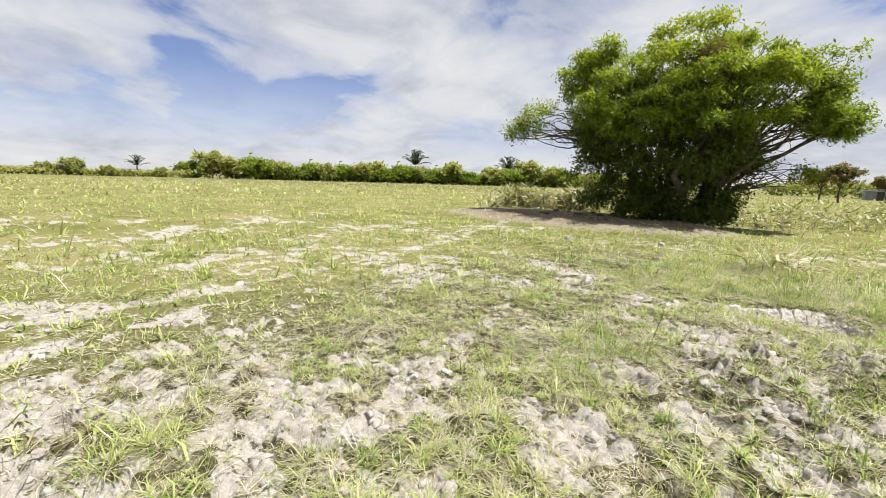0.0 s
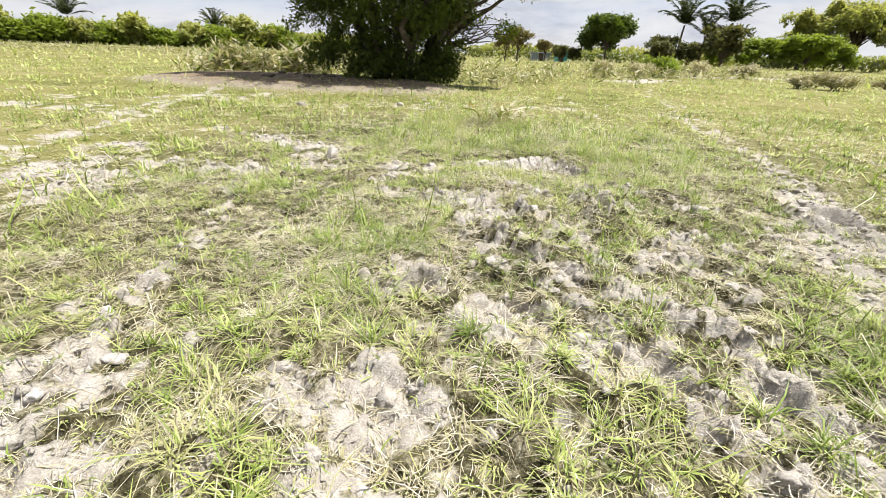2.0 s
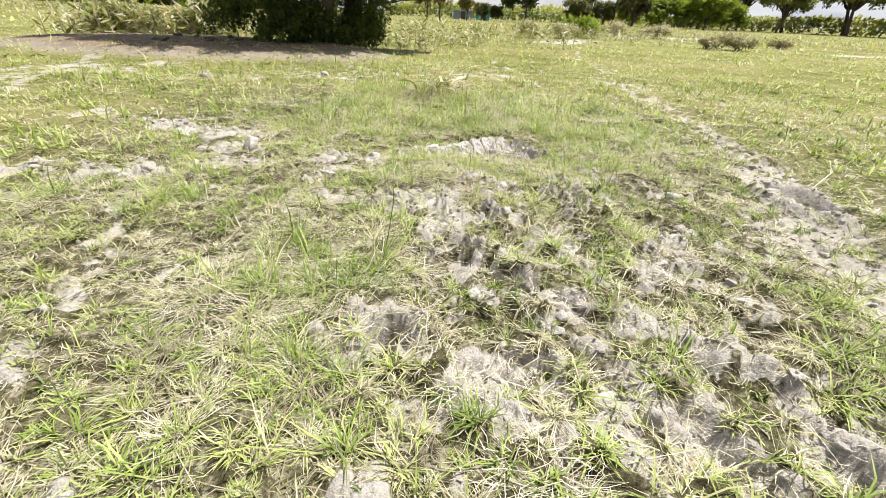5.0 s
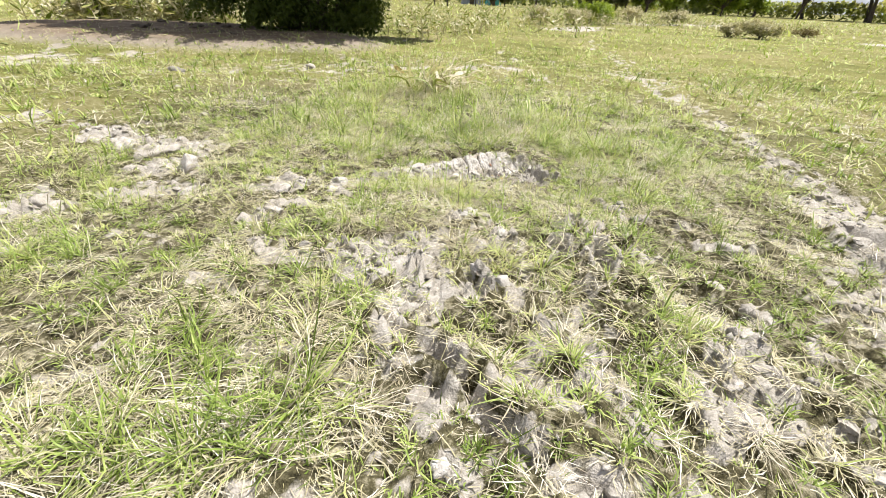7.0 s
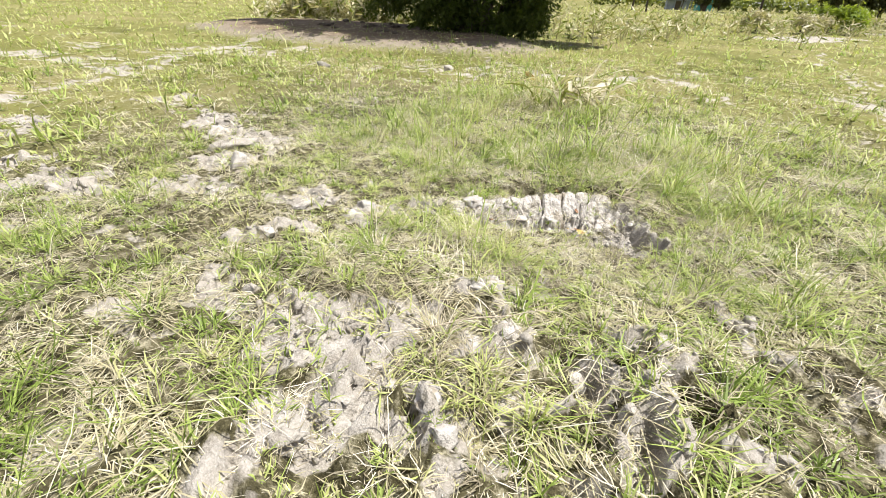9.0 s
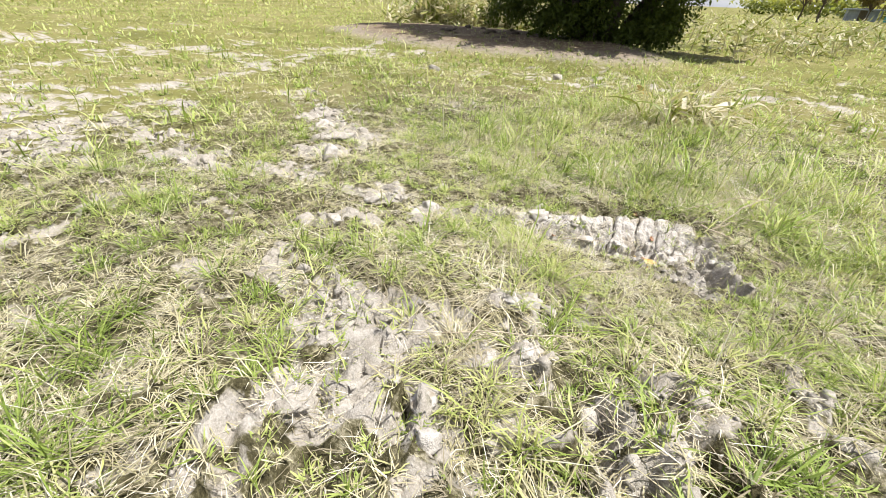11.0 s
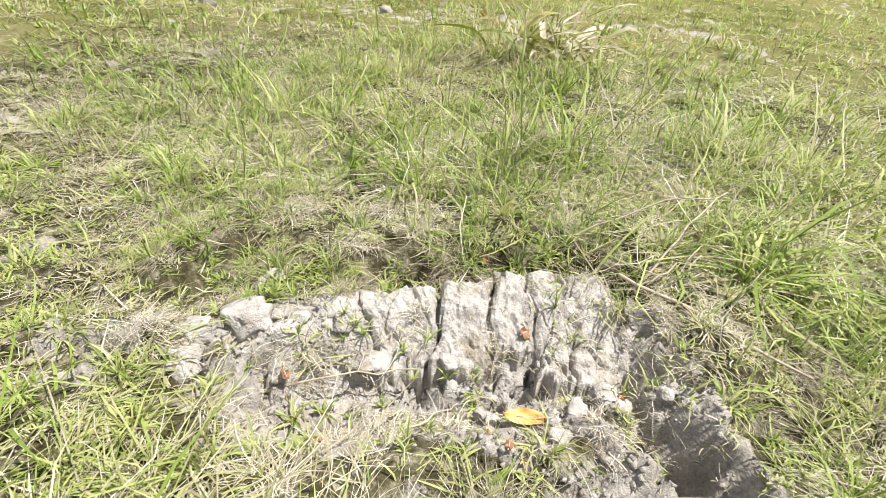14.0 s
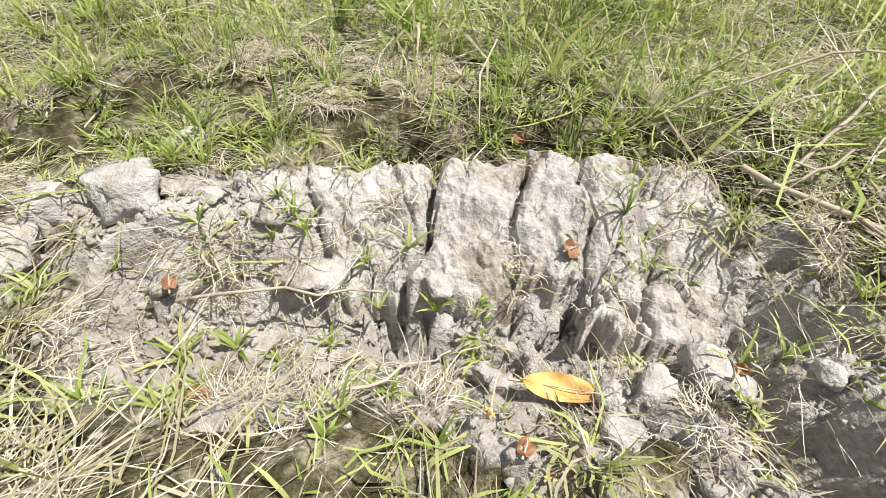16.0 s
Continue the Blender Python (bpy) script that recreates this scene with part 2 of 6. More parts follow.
def cells(x, y, seed=0):
    """Distances to the nearest and second nearest of scattered seeds, and the nearest one's number."""
    ix, iy = np.floor(x).astype(np.int64), np.floor(y).astype(np.int64)
    f1, f2, who = np.full(x.shape, 9.0), np.full(x.shape, 9.0), np.zeros(x.shape)
    for dx in (-1, 0, 1):
        for dy in (-1, 0, 1):
            px, py = ix + dx, iy + dy
            d = np.hypot(px + hash2(px, py, seed) - x, py + hash2(px, py, seed + 1) - y)
            near = d < f1
            f2 = np.where(near, f1, np.minimum(f2, d))
            who = np.where(near, hash2(px, py, seed + 2), who)
            f1 = np.where(near, d, f1)
    return f1, f2, who


def cell_seeds(x, y, seed=0):
    """The place of the nearest scattered seed."""
    ix, iy = np.floor(x).astype(np.int64), np.floor(y).astype(np.int64)
    best, sx, sy = np.full(x.shape, 9.0), x.copy(), y.copy()
    for dx in (-1, 0, 1):
        for dy in (-1, 0, 1):
            px, py = ix + dx, iy + dy
            qx, qy = px + hash2(px, py, seed), py + hash2(px, py, seed + 1)
            d = np.hypot(qx - x, qy - y)
            near = d < best
            best, sx, sy = np.where(near, d, best), np.where(near, qx, sx), np.where(near, qy, sy)
    return sx, sy


def smooth(a, b, x):
    k = np.clip((x - a) / (b - a), 0, 1)
    return k * k * (3 - 2 * k)


def mesh_of(name, verts, faces, mat, attributes=(), shade=True):
    """A mesh from arrays: faces is a list of index arrays, each with one count of corners."""
    me = bpy.data.meshes.new(name)
    verts = np.asarray(verts, dtype=np.float32)
    me.vertices.add(len(verts))
    me.vertices.foreach_set("co", verts.ravel())
    faces = [np.asarray(f, dtype=np.int32) for f in faces if len(f)]
    loops = np.concatenate([f.ravel() for f in faces])
    counts = np.concatenate([np.full(len(f), f.shape[1], dtype=np.int32) for f in faces])
    starts = np.concatenate([[0], np.cumsum(counts)[:-1]]).astype(np.int32)
    me.loops.add(len(loops))
    me.loops.foreach_set("vertex_index", loops)
    me.polygons.add(len(counts))
    me.polygons.foreach_set("loop_start", starts)
    me.polygons.foreach_set("use_smooth", np.full(len(counts), shade, dtype=bool))
    me.update(calc_edges=True)
    for key, values in attributes:
        a = me.attributes.new(key, "FLOAT", "POINT")
        a.data.foreach_set("value", np.asarray(values, dtype=np.float32))
    me.materials.append(mat)
    return me


def part(name, data, parent, label="", at=None):
    ob = new(name, data)
    ob.parent = parent
    if at is not None:
        ob.matrix_basis = at
    return tagged(ob, label) if label else ob


def thing(name, at, label, category, group="", data=None, kind=""):
    ob = new(name, data)
    ob.matrix_basis = at
    return tagged(ob, label, category, group, kind)


rng = np.random.default_rng(11)

# ---- the lie of the land: where the turf is trodden off ----
# strips of bare clay: x0, y0, x1, y1, half width, strength
BARE_WEST = [
    (-0.64, 4.22, -0.61, 4.38, 0.18, 1), (-0.17, 4.28, -0.07, 4.44, 0.25, 1), (-0.44, 4.45, -0.33, 4.94, 0.15, 0.95), (0.12, 4.46, 0.03, 4.94, 0.14, 0.9),
    (-0.61, 4.88, -0.81, 5.13, 0.13, 0.9), (-1.33, 4.2, -1.39, 4.44, 0.15, 0.9), (0.51, 4.31, 0.75, 4.63, 0.2, 0.8), (-3.08, 4.14, -2.55, 4.59, 0.22, 0.95),
    (-1.49, 5.26, -1.76, 5.78, 0.16, 0.8), (-0.06, 5.69, 0.48, 5.62, 0.1, 1), (0.56, 5.3, 1.16, 5.71, 0.16, 0.95), (0.86, 5.14, 1.25, 5.08, 0.12, 0.95),
    (0.54, 5.52, 0.72, 5.91, 0.1, 0.9), (0.28, 6.08, 0.51, 6.35, 0.1, 0.85), (1.46, 5.42, 1.69, 5.68, 0.14, 0.9), (1.01, 5.85, 1.14, 6.16, 0.1, 0.85),
]
BARE_FIRST = [
    (0.82, 6.53, 0.71, 6.83, 0.09, 1), (0.71, 6.83, 0.58, 7.4, 0.09, 0.75), (0.58, 7.4, -0.06, 8.78, 0.09, 0.68), (-0.06, 8.78, -0.46, 9.53, 0.1, 0.45),
    (0.58, 6.43, 0.95, 6.37, 0.12, 0.9), (1.0, 6.14, 1.19, 6.12, 0.14, 0.9), (1.63, 7.54, 1.9, 7.35, 0.1, 0.8), (2.01, 6.98, 2.44, 7.27, 0.1, 0.75),
    (1.94, 6.64, 2.04, 6.83, 0.08, 1), (2.08, 6.71, 2.26, 6.69, 0.08, 1), (2.07, 6.48, 2.26, 6.58, 0.1, 1), (1.68, 6.74, 1.8, 6.85, 0.07, 0.7),
    (1.7, 6.5, 1.88, 6.49, 0.07, 0.65), (1.91, 6.23, 2.18, 6.2, 0.09, 0.9), (1.64, 6.63, 1.91, 6.64, 0.07, 0.75), (1.63, 6.2, 1.71, 6.25, 0.08, 0.9),
]
BARE_EAST = [
    (2.85, 7.15, 2.87, 6.87, 0.06, 0.9), (2.98, 7.18, 3.07, 7.05, 0.08, 1), (3.08, 6.98, 3.26, 6.9, 0.06, 0.8), (3.31, 7.45, 3.64, 7.09, 0.05, 0.9),
    (3.44, 7.18, 3.77, 6.79, 0.05, 0.9), (3.1, 7.8, 3.28, 7.35, 0.05, 0.85), (2.66, 7.61, 2.8, 7.47, 0.055, 1), (2.74, 8.37, 2.85, 8.3, 0.06, 0.8),
    (3.25, 7.91, 3.47, 8.29, 0.06, 1), (3.56, 8.22, 3.76, 8.56, 0.06, 0.9), (3.21, 6.78, 3.31, 6.73, 0.06, 0.9), (3.29, 6.6, 3.42, 6.57, 0.07, 0.95),
    (3.59, 6.71, 3.66, 6.62, 0.06, 0.8), (1.93, 9.05, 2.37, 9.19, 0.1, 0.55), (1.36, 9.05, 1.82, 8.86, 0.06, 0.6), (3.63, 7.3, 3.81, 7.31, 0.07, 0.7),
]
BARE_TRAILS = [
    (5.91, 17.79, 5.46, 12.51, 0.2, 0.6), (5.46, 12.51, 5.14, 10.06, 0.18, 0.75), (5.14, 10.06, 4.71, 8.63, 0.22, 1), (4.71, 8.63, 4.4, 7.2, 0.22, 0.95),
    (-3.48, 9.28, -3.72, 10.51, 0.16, 0.75), (-3.72, 10.51, -4.67, 12.96, 0.18, 0.7), (-4.67, 12.96, -5.73, 15.8, 0.2, 0.7), (-3.48, 9.28, -2.5, 6.4, 0.15, 0.7),
    (-2.5, 6.4, -2.3, 4.0, 0.2, 0.85), (6.0, 18.0, 7.0, 26.0, 0.3, 0.5), (5.41, 16.39, 5.81, 16.03, 0.25, 0.9), (2.74, 16.72, 3.41, 16.25, 0.2, 0.8),
    (-0.22, 13.77, 0.16, 16.42, 0.3, 0.6), (0.6, 15.6, 2.4, 16.2, 0.25, 0.7),
]
BARE_LEFT = [
    (-1.1, 10.86, -0.19, 10.41, 0.17, 1), (0.09, 10.01, 0.16, 10.65, 0.13, 0.85), (-2.09, 8.3, -1.83, 8.59, 0.2, 0.9), (-1.22, 8.79, -0.77, 8.64, 0.12, 0.75),
    (-2.63, 9.85, -2.04, 9.72, 0.16, 0.8), (-7.41, 12.03, -6.95, 12.28, 0.35, 0.85), (1.01, 9.91, 1.2, 9.85, 0.1, 0.7), (-4.16, 5.99, -4.91, 6.86, 0.25, 1),
    (-8.01, 6.41, -9.79, 7.37, 0.35, 0.8), (-5.48, 7.34, -3.96, 7.27, 0.25, 0.7), (-6.05, 8.63, -7.26, 11.22, 0.35, 0.7), (-3.63, 8.37, -3.38, 9.46, 0.22, 0.75),
    (-5.39, 8.84, -3.49, 7.26, 0.3, 0.6), (-5.32, 4.77, -5.58, 4.4, 0.35, 0.6), (-8.71, 7.24, -8.64, 8.57, 0.5, 0.6), (-2.6, 14.2, 0.3, 15.4, 0.4, 0.5),
]
BARE_MIDDLE = [
    (0.18, 9.61, 0.44, 9.72, 0.1, 1), (0.94, 9.71, 1.24, 9.75, 0.08, 0.95), (1.42, 9.77, 1.52, 9.87, 0.055, 1), (-0.25, 9.25, -0.14, 9.31, 0.07, 0.9),
    (-0.73, 9.23, -0.44, 9.16, 0.12, 0.6), (1.23, 9.05, 1.75, 8.89, 0.05, 0.85), (1.63, 8.86, 1.84, 8.79, 0.07, 0.95), (1.91, 8.97, 2.2, 8.69, 0.13, 0.95),
    (2.01, 8.51, 2.38, 8.16, 0.05, 0.85), (2.54, 8.78, 2.84, 8.4, 0.055, 0.9), (2.74, 8.26, 2.98, 8.14, 0.05, 1), (2.9, 8.2, 2.98, 7.92, 0.06, 0.95),
    (2.02, 8.21, 2.28, 7.99, 0.08, 0.8), (2.29, 7.84, 2.43, 7.68, 0.05, 0.95), (1.12, 8.61, 1.26, 8.57, 0.05, 0.85),
]
BARE_RIDGES = [
    (2.7, 7.7, 2.78, 7.64, 0.045, 1), (3.38, 8.2, 3.49, 8.14, 0.055, 1), (3.29, 8.03, 3.33, 7.92, 0.05, 1), (3.57, 8.29, 3.6, 8.15, 0.05, 0.9),
    (3.79, 9.25, 4.1, 9.21, 0.06, 0.9), (3.59, 8.82, 3.68, 8.72, 0.05, 0.85), (3.61, 7.83, 3.74, 7.8, 0.055, 1), (3.01, 7.58, 3.27, 7.54, 0.09, 0.85),
    (2.83, 7.78, 3.09, 7.73, 0.06, 0.65), (3.03, 8.35, 3.08, 8.29, 0.05, 0.9), (2.48, 9.11, 2.6, 9.14, 0.06, 0.8), (4.39, 8.73, 4.25, 8.27, 0.15, 0.7),
    (3.93, 8.32, 4.21, 8.43, 0.1, 0.6), (2.6, 7.84, 2.75, 7.96, 0.06, 0.65),
]
BARE_CRACKED = [
    (-0.94, 10.6, -0.18, 10.76, 0.17, 1), (-0.06, 10.11, 0.1, 10.13, 0.12, 0.85), (0.11, 9.45, 0.37, 9.8, 0.1, 1), (1.1, 9.24, 1.22, 9.32, 0.06, 0.9),
    (1.2, 9.38, 1.36, 9.5, 0.06, 0.9), (1.42, 8.84, 1.63, 8.95, 0.09, 0.95), (1.56, 8.89, 1.98, 8.98, 0.09, 1), (1.93, 8.71, 2.09, 8.89, 0.08, 0.95),
    (2.09, 8.89, 2.23, 9.12, 0.08, 0.95), (1.77, 8.72, 1.95, 8.63, 0.07, 0.85), (2.12, 8.78, 2.25, 8.76, 0.06, 0.85), (2.06, 8.49, 2.17, 8.6, 0.08, 0.9),
    (2.23, 8.53, 2.3, 8.66, 0.06, 0.8), (1.96, 8.3, 2.11, 8.34, 0.08, 0.8), (1.16, 8.54, 1.27, 8.56, 0.06, 0.8), (1.39, 8.87, 1.24, 9.05, 0.07, 0.85),
]
BARE_LAST = [
    (2.44, 8.78, 2.62, 8.62, 0.08, 1), (2.44, 9.04, 2.61, 9.2, 0.045, 1), (2.36, 9.36, 2.43, 9.45, 0.05, 1), (2.47, 9.45, 2.53, 9.36, 0.04, 0.9),
    (2.7, 8.68, 2.86, 8.69, 0.06, 0.9), (2.93, 9.37, 3.02, 9.31, 0.05, 0.95), (3.06, 9.36, 3.15, 9.38, 0.045, 0.85), (3.08, 9.12, 3.2, 9.03, 0.04, 1),
    (3.19, 9.31, 3.27, 9.29, 0.045, 0.9), (3.37, 9.08, 3.47, 9.07, 0.05, 0.9), (3.46, 9.61, 3.69, 9.57, 0.045, 0.95), (3.35, 9.78, 3.46, 9.69, 0.06, 0.65),
    (2.92, 8.77, 3.11, 8.83, 0.06, 0.65), (2.71, 8.91, 2.82, 8.91, 0.06, 0.65), (1.5, 9.62, 1.59, 9.71, 0.06, 0.7), (2.01, 9.09, 2.17, 9.22, 0.06, 0.85),
]
BARE_BANK = [
    (2.08, 10.29, 2.86, 10.7, 0.11, 1.0), (2.1, 10.14, 2.95, 10.42, 0.18, 0.8), (1.98, 10.2, 2.06, 10.29, 0.06, 0.9), (2.17, 10.38, 2.37, 10.4, 0.07, 0.9),
    (1.9, 10.0, 2.5, 10.17, 0.1, 0.6), (1.65, 9.95, 1.95, 10.2, 0.07, 0.7), (7.0, 31.7, 10.0, 36.0, 1.0, 0.95), (14.0, 43.0, 24.0, 50.0, 1.2, 0.95), (23.0, 31.8, 29.0, 32.5, 0.8, 0.95),
]
MOUND = (-5.1, 18.7, 6.4, 3.5, 0.3)   # the tree's earth mound: centre, half axes, height
RIDGE_A, RIDGE_B = np.array((1.97, 10.28)), np.array((2.77, 10.785))   # crest of the broken clay bank
RIDGE_U = (RIDGE_B - RIDGE_A) / np.linalg.norm(RIDGE_B - RIDGE_A)
RIDGE_V = np.array((RIDGE_U[1], -RIDGE_U[0]))
# furrows and cracks that hooves and drought cut: x0, y0, x1, y1, half width, depth
FURROWS = [(3.1, 8.92, 3.16, 8.54, 0.06, 0.15), (2.4, 8.12, 2.56, 7.9, 0.04, 0.09), (1.66, 8.98, 1.93, 8.85, 0.02, 0.09), (2.17, 8.88, 2.19, 8.74, 0.018, 0.08), (2.1, 8.97, 2.2, 9.06, 0.015, 0.07),
           (2.5, 8.58, 2.42, 8.76, 0.025, 0.09), (3.07, 9.3, 3.25, 9.07, 0.045, 0.12), (2.92, 9.11, 3.02, 8.92, 0.04, 0.11), (2.5, 9.32, 2.58, 9.24, 0.03, 0.1), (3.66, 9.58, 3.75, 9.5, 0.045, 0.1),
           (0.04, 4.47, 0.25, 4.38, 0.04, 0.09), (3.35, 7.35, 3.68, 6.98, 0.03, 0.08), (2.05, 8.4, 2.42, 8.06, 0.035, 0.09), (4.92, 9.42, 4.95, 9.02, 0.1, 0.16), (2.56, 7.4, 2.7, 7.26, 0.05, 0.1)]
HOLES = [(1.99, 7.48, 0.11, 0.24), (2.12, 7.38, 0.07, 0.14), (2.81, 8.96, 0.06, 0.1), (3.6, 7.62, 0.09, 0.12), (1.77, 8.91, 0.03, 0.09), (2.94, 10.42, 0.08, 0.15), (3.03, 10.34, 0.08, 0.15), (3.1, 10.29, 0.05, 0.09),
         (2.88, 10.70, 0.04, 0.05), (2.89, 10.57, 0.05, 0.04), (1.08, 6.2, 0.06, 0.1), (0.81, 5.44, 0.06, 0.1), (0.52, 5.25, 0.05, 0.09), (0.14, 4.6, 0.05, 0.08), (0.21, 10.22, 0.06, 0.1), (3.94, 9.16, 0.07, 0.09)]


def mound_fac(x, y):
    q = np.hypot((x - MOUND[0]) / MOUND[2], (y - MOUND[1]) / MOUND[3])
    return 1 - smooth(0.55, 1.05, q + 0.25 * (fbm(x * 0.5, y * 0.5, 71, 3) - 0.5))


STRIPS = BARE_WEST + BARE_FIRST + BARE_EAST + BARE_TRAILS + BARE_LEFT + BARE_MIDDLE + BARE_RIDGES + BARE_CRACKED + BARE_LAST + BARE_BANK


def along(x, y, x0, y0, x1, y1):
    """Distance from a strip's middle line."""
    dx, dy = x1 - x0, y1 - y0
    k = np.clip(((x - x0) * dx + (y - y0) * dy) / (dx * dx + dy * dy), 0, 1)
    return np.hypot(x - x0 - k * dx, y - y0 - k * dy)


def trodden_zone(x, y):
    """The churned ground that cattle have crossed."""
    return np.exp(-(((x - 3.0) / 1.25) ** 4 + ((y - 7.6) / 1.9) ** 4)) + np.exp(-(((x - 0.6) / 1.6) ** 4 + ((y - 5.0) / 1.0) ** 4))


def bareness(x, y):
    """How bare the soil is, 0 (turf) to 1, and how far the strips' lumps stand up."""
    wx = x + 0.2 * (fbm(x * 3.1, y * 3.1, 5, 4) - 0.5)
    wy = y + 0.2 * (fbm(x * 3.1, y * 3.1, 15, 4) - 0.5)
    out, lump = np.zeros(x.shape), np.zeros(x.shape)
    cuts = [(x0, y0, x1, y1, 1.3 * w, 0.8) for x0, y0, x1, y1, w, _ in FURROWS] + [(hx, hy, hx + 0.02, hy, 1.2 * r, 0.8) for hx, hy, r, _ in HOLES]
    for i, (x0, y0, x1, y1, w, s) in enumerate(STRIPS + cuts):
        near = np.hypot(x - (x0 + x1) / 2, y - (y0 + y1) / 2) < math.hypot(x1 - x0, y1 - y0) / 2 + 2.2 * w + 0.25
        if not near.any():
            continue
        d = along(wx[near], wy[near], x0, y0, x1, y1)
        out[near] = np.maximum(out[near], s * (1 - smooth(0.5 * w, 1.9 * w, d)))
        if w < 0.095 and i < len(STRIPS):
            lump[near] = np.maximum(lump[near], s * (1 - smooth(0.3 * w, 1.5 * w, d)))
    reach = 1 - smooth(10, 24, np.hypot(x + 1, y - 8))
    left = smooth(1.5, -2.5, x) * (1 - smooth(13.5, 17, y))
    scatter = smooth(0.46, 0.7, fbm(x * 0.9, y * 0.9, 33, 5))
    out = np.maximum(out, (0.36 + 0.2 * left) * scatter * reach + 0.1 * left * reach)
    out = np.maximum(out, 0.42 * trodden_zone(x, y))
    # the turf's edge is ragged, with tufts left standing and small worn spots
    close = 1 - 0.6 * smooth(9, 22, np.hypot(x - 2, y - 8))
    ragged = 1.0 * (fbm(x * 3.7, y * 3.7, 23, 5) - 0.5) + 1.8 * (fbm(x * 11, y * 11, 29, 4) - 0.5) * close
    out = smooth(0.3, 0.8, 0.8 * out + 0.03 + 0.75 * ragged)
    return np.maximum(out, mound_fac(x, y)), lump


def bank(x, y):
    """Where the bleached face of the broken bank lies."""
    px, py = x - RIDGE_A[0], y - RIDGE_A[1]
    u, v = px * RIDGE_U[0] + py * RIDGE_U[1], px * RIDGE_V[0] + py * RIDGE_V[1]
    return smooth(-0.05, 0.1, u) * (1 - smooth(0.95, 1.03, u)) * smooth(-0.08, -0.02, v) * (1 - smooth(0.18, 0.3, v))


def land(x, y):
    """Height of the ground, and its bareness."""
    b, lump = bareness(x, y)
    m = mound_fac(x, y)
    near = 1 - smooth(9, 22, np.hypot(x - 2, y - 8))
    h = 0.10 * (fbm(x * 0.35, y * 0.35, 1, 3) - 0.5) * (1 - smooth(60, 120, np.hypot(x, y)))
    h += near * 0.05 * (fbm(x * 2.2, y * 2.2, 2, 4) - 0.5)
    wx, wy = x + 0.16 * (fbm(x * 6, y * 6, 41, 4) - 0.5), y + 0.16 * (fbm(x * 6, y * 6, 51, 4) - 0.5)
    f1, f2, who = cells(wx * 7.5, wy * 7.5, 61)
    g1, g2, gw = cells(wx * 19, wy * 19, 81)
    trodden = near * b * (1 - m) * (1 - 0.75 * smooth(4.2, 4.6, x)) * (1 - 0.6 * smooth(-1.6, -2.2, x))
    h += trodden * (0.045 * (who - 0.5) * smooth(0.02, 0.3, f2 - f1) + 0.02 * (0.6 - f1) - 0.045 * (1 - smooth(0.02, 0.25, f2 - f1)))
    h += trodden * (0.03 * (gw - 0.5) * smooth(0.0, 0.12, g2 - g1) - 0.012 * (1 - smooth(0.0, 0.1, g2 - g1)))
    h += near * ((0.012 + 0.03 * b) * (fbm(x * 22, y * 22, 91, 3) - 0.5) + 0.05 * b * (1 - m) * (fbm(x * 9, y * 9, 97, 3) - 0.5))
    # lumps thrown up along the worn strips, and slanting ridges where the ground is churned
    h += lump * (0.015 + 0.045 * fbm(x * 7, y * 7, 63, 3))
    churn = trodden_zone(x, y) * (1 - smooth(9.0, 9.8, y))
    ax, al = (wx + wy) * 0.7071, (wx - wy) * 0.7071
    h += churn * (0.075 * (1 - 2 * np.abs(fbm(ax * 4.6, al * 1.4, 65, 3) - 0.5) * 2.2) - 0.035) * (0.5 + 0.5 * smooth(1.5, 2.4, x))
    # turf stands in low tussocks
    h += 0.045 * (1 - b) * smooth(0.45, 0.68, fbm(x * 2.6, y * 2.6, 67, 3)) * (1 - m) * (1 - smooth(16, 30, np.hypot(x - 2, y - 8)))
    h += MOUND[4] * m + m * 0.05 * (fbm(x * 1.5, y * 1.5, 3, 4) - 0.5)
    # the broken bank: a crest that falls in cracked slabs to a trodden hollow
    px, py = x - RIDGE_A[0], y - RIDGE_A[1]
    u = px * RIDGE_U[0] + py * RIDGE_U[1]
    v = px * RIDGE_V[0] + py * RIDGE_V[1] + 0.07 * (fbm(x * 6, y * 6, 101, 3) - 0.5)
    inside = smooth(-0.08, 0.12, u) * (1 - smooth(0.93, 1.0, u + 0.03 * (value_noise(v * 20, u * 3, 9) - 0.5))) * (1 - smooth(0.22, 0.42, v)) * smooth(-0.25, -0.05, v)
    crest = 0.045 * smooth(-0.12, 0.0, v) + 0.02 * (fbm(u * 9, v * 9, 111, 3) - 0.5)
    fall = -0.12 * smooth(0.02, 0.26, v) * (0.65 + 0.7 * fbm(u * 4, v * 2, 117, 3))
    c1, c2, cw = cells(u * 5.5 + 1.3 * fbm(u * 8, v * 8, 121, 4), v * 3.0 + 1.2 * fbm(u * 8, v * 8, 127, 4), 131)
    slabs = 0.022 * (cw - 0.5) * smooth(0.0, 0.2, c2 - c1) - 0.075 * (1 - smooth(0.01, 0.1, c2 - c1)) * smooth(0.36, 0.46, fbm(u * 6, v * 6, 133, 2))
    e1, e2, ew = cells(wx * 24, wy * 15, 141)
    slabs += 0.02 * (ew - 0.5) * smooth(0, 0.2, e2 - e1) - 0.012 * (1 - smooth(0.02, 0.1, e2 - e1)) + 0.02 * (fbm(x * 28, y * 28, 143, 4) - 0.5)
    h = h * (1 - inside) + inside * (0.15 * h + crest + fall + slabs)
    h -= 0.035 * inside * smooth(0.28, 0.34, u) * (1 - smooth(0.22, 0.3, v))
    crumbly = np.exp(-(np.hypot(x - 2.55, y - 10.45) / 0.8) ** 4)
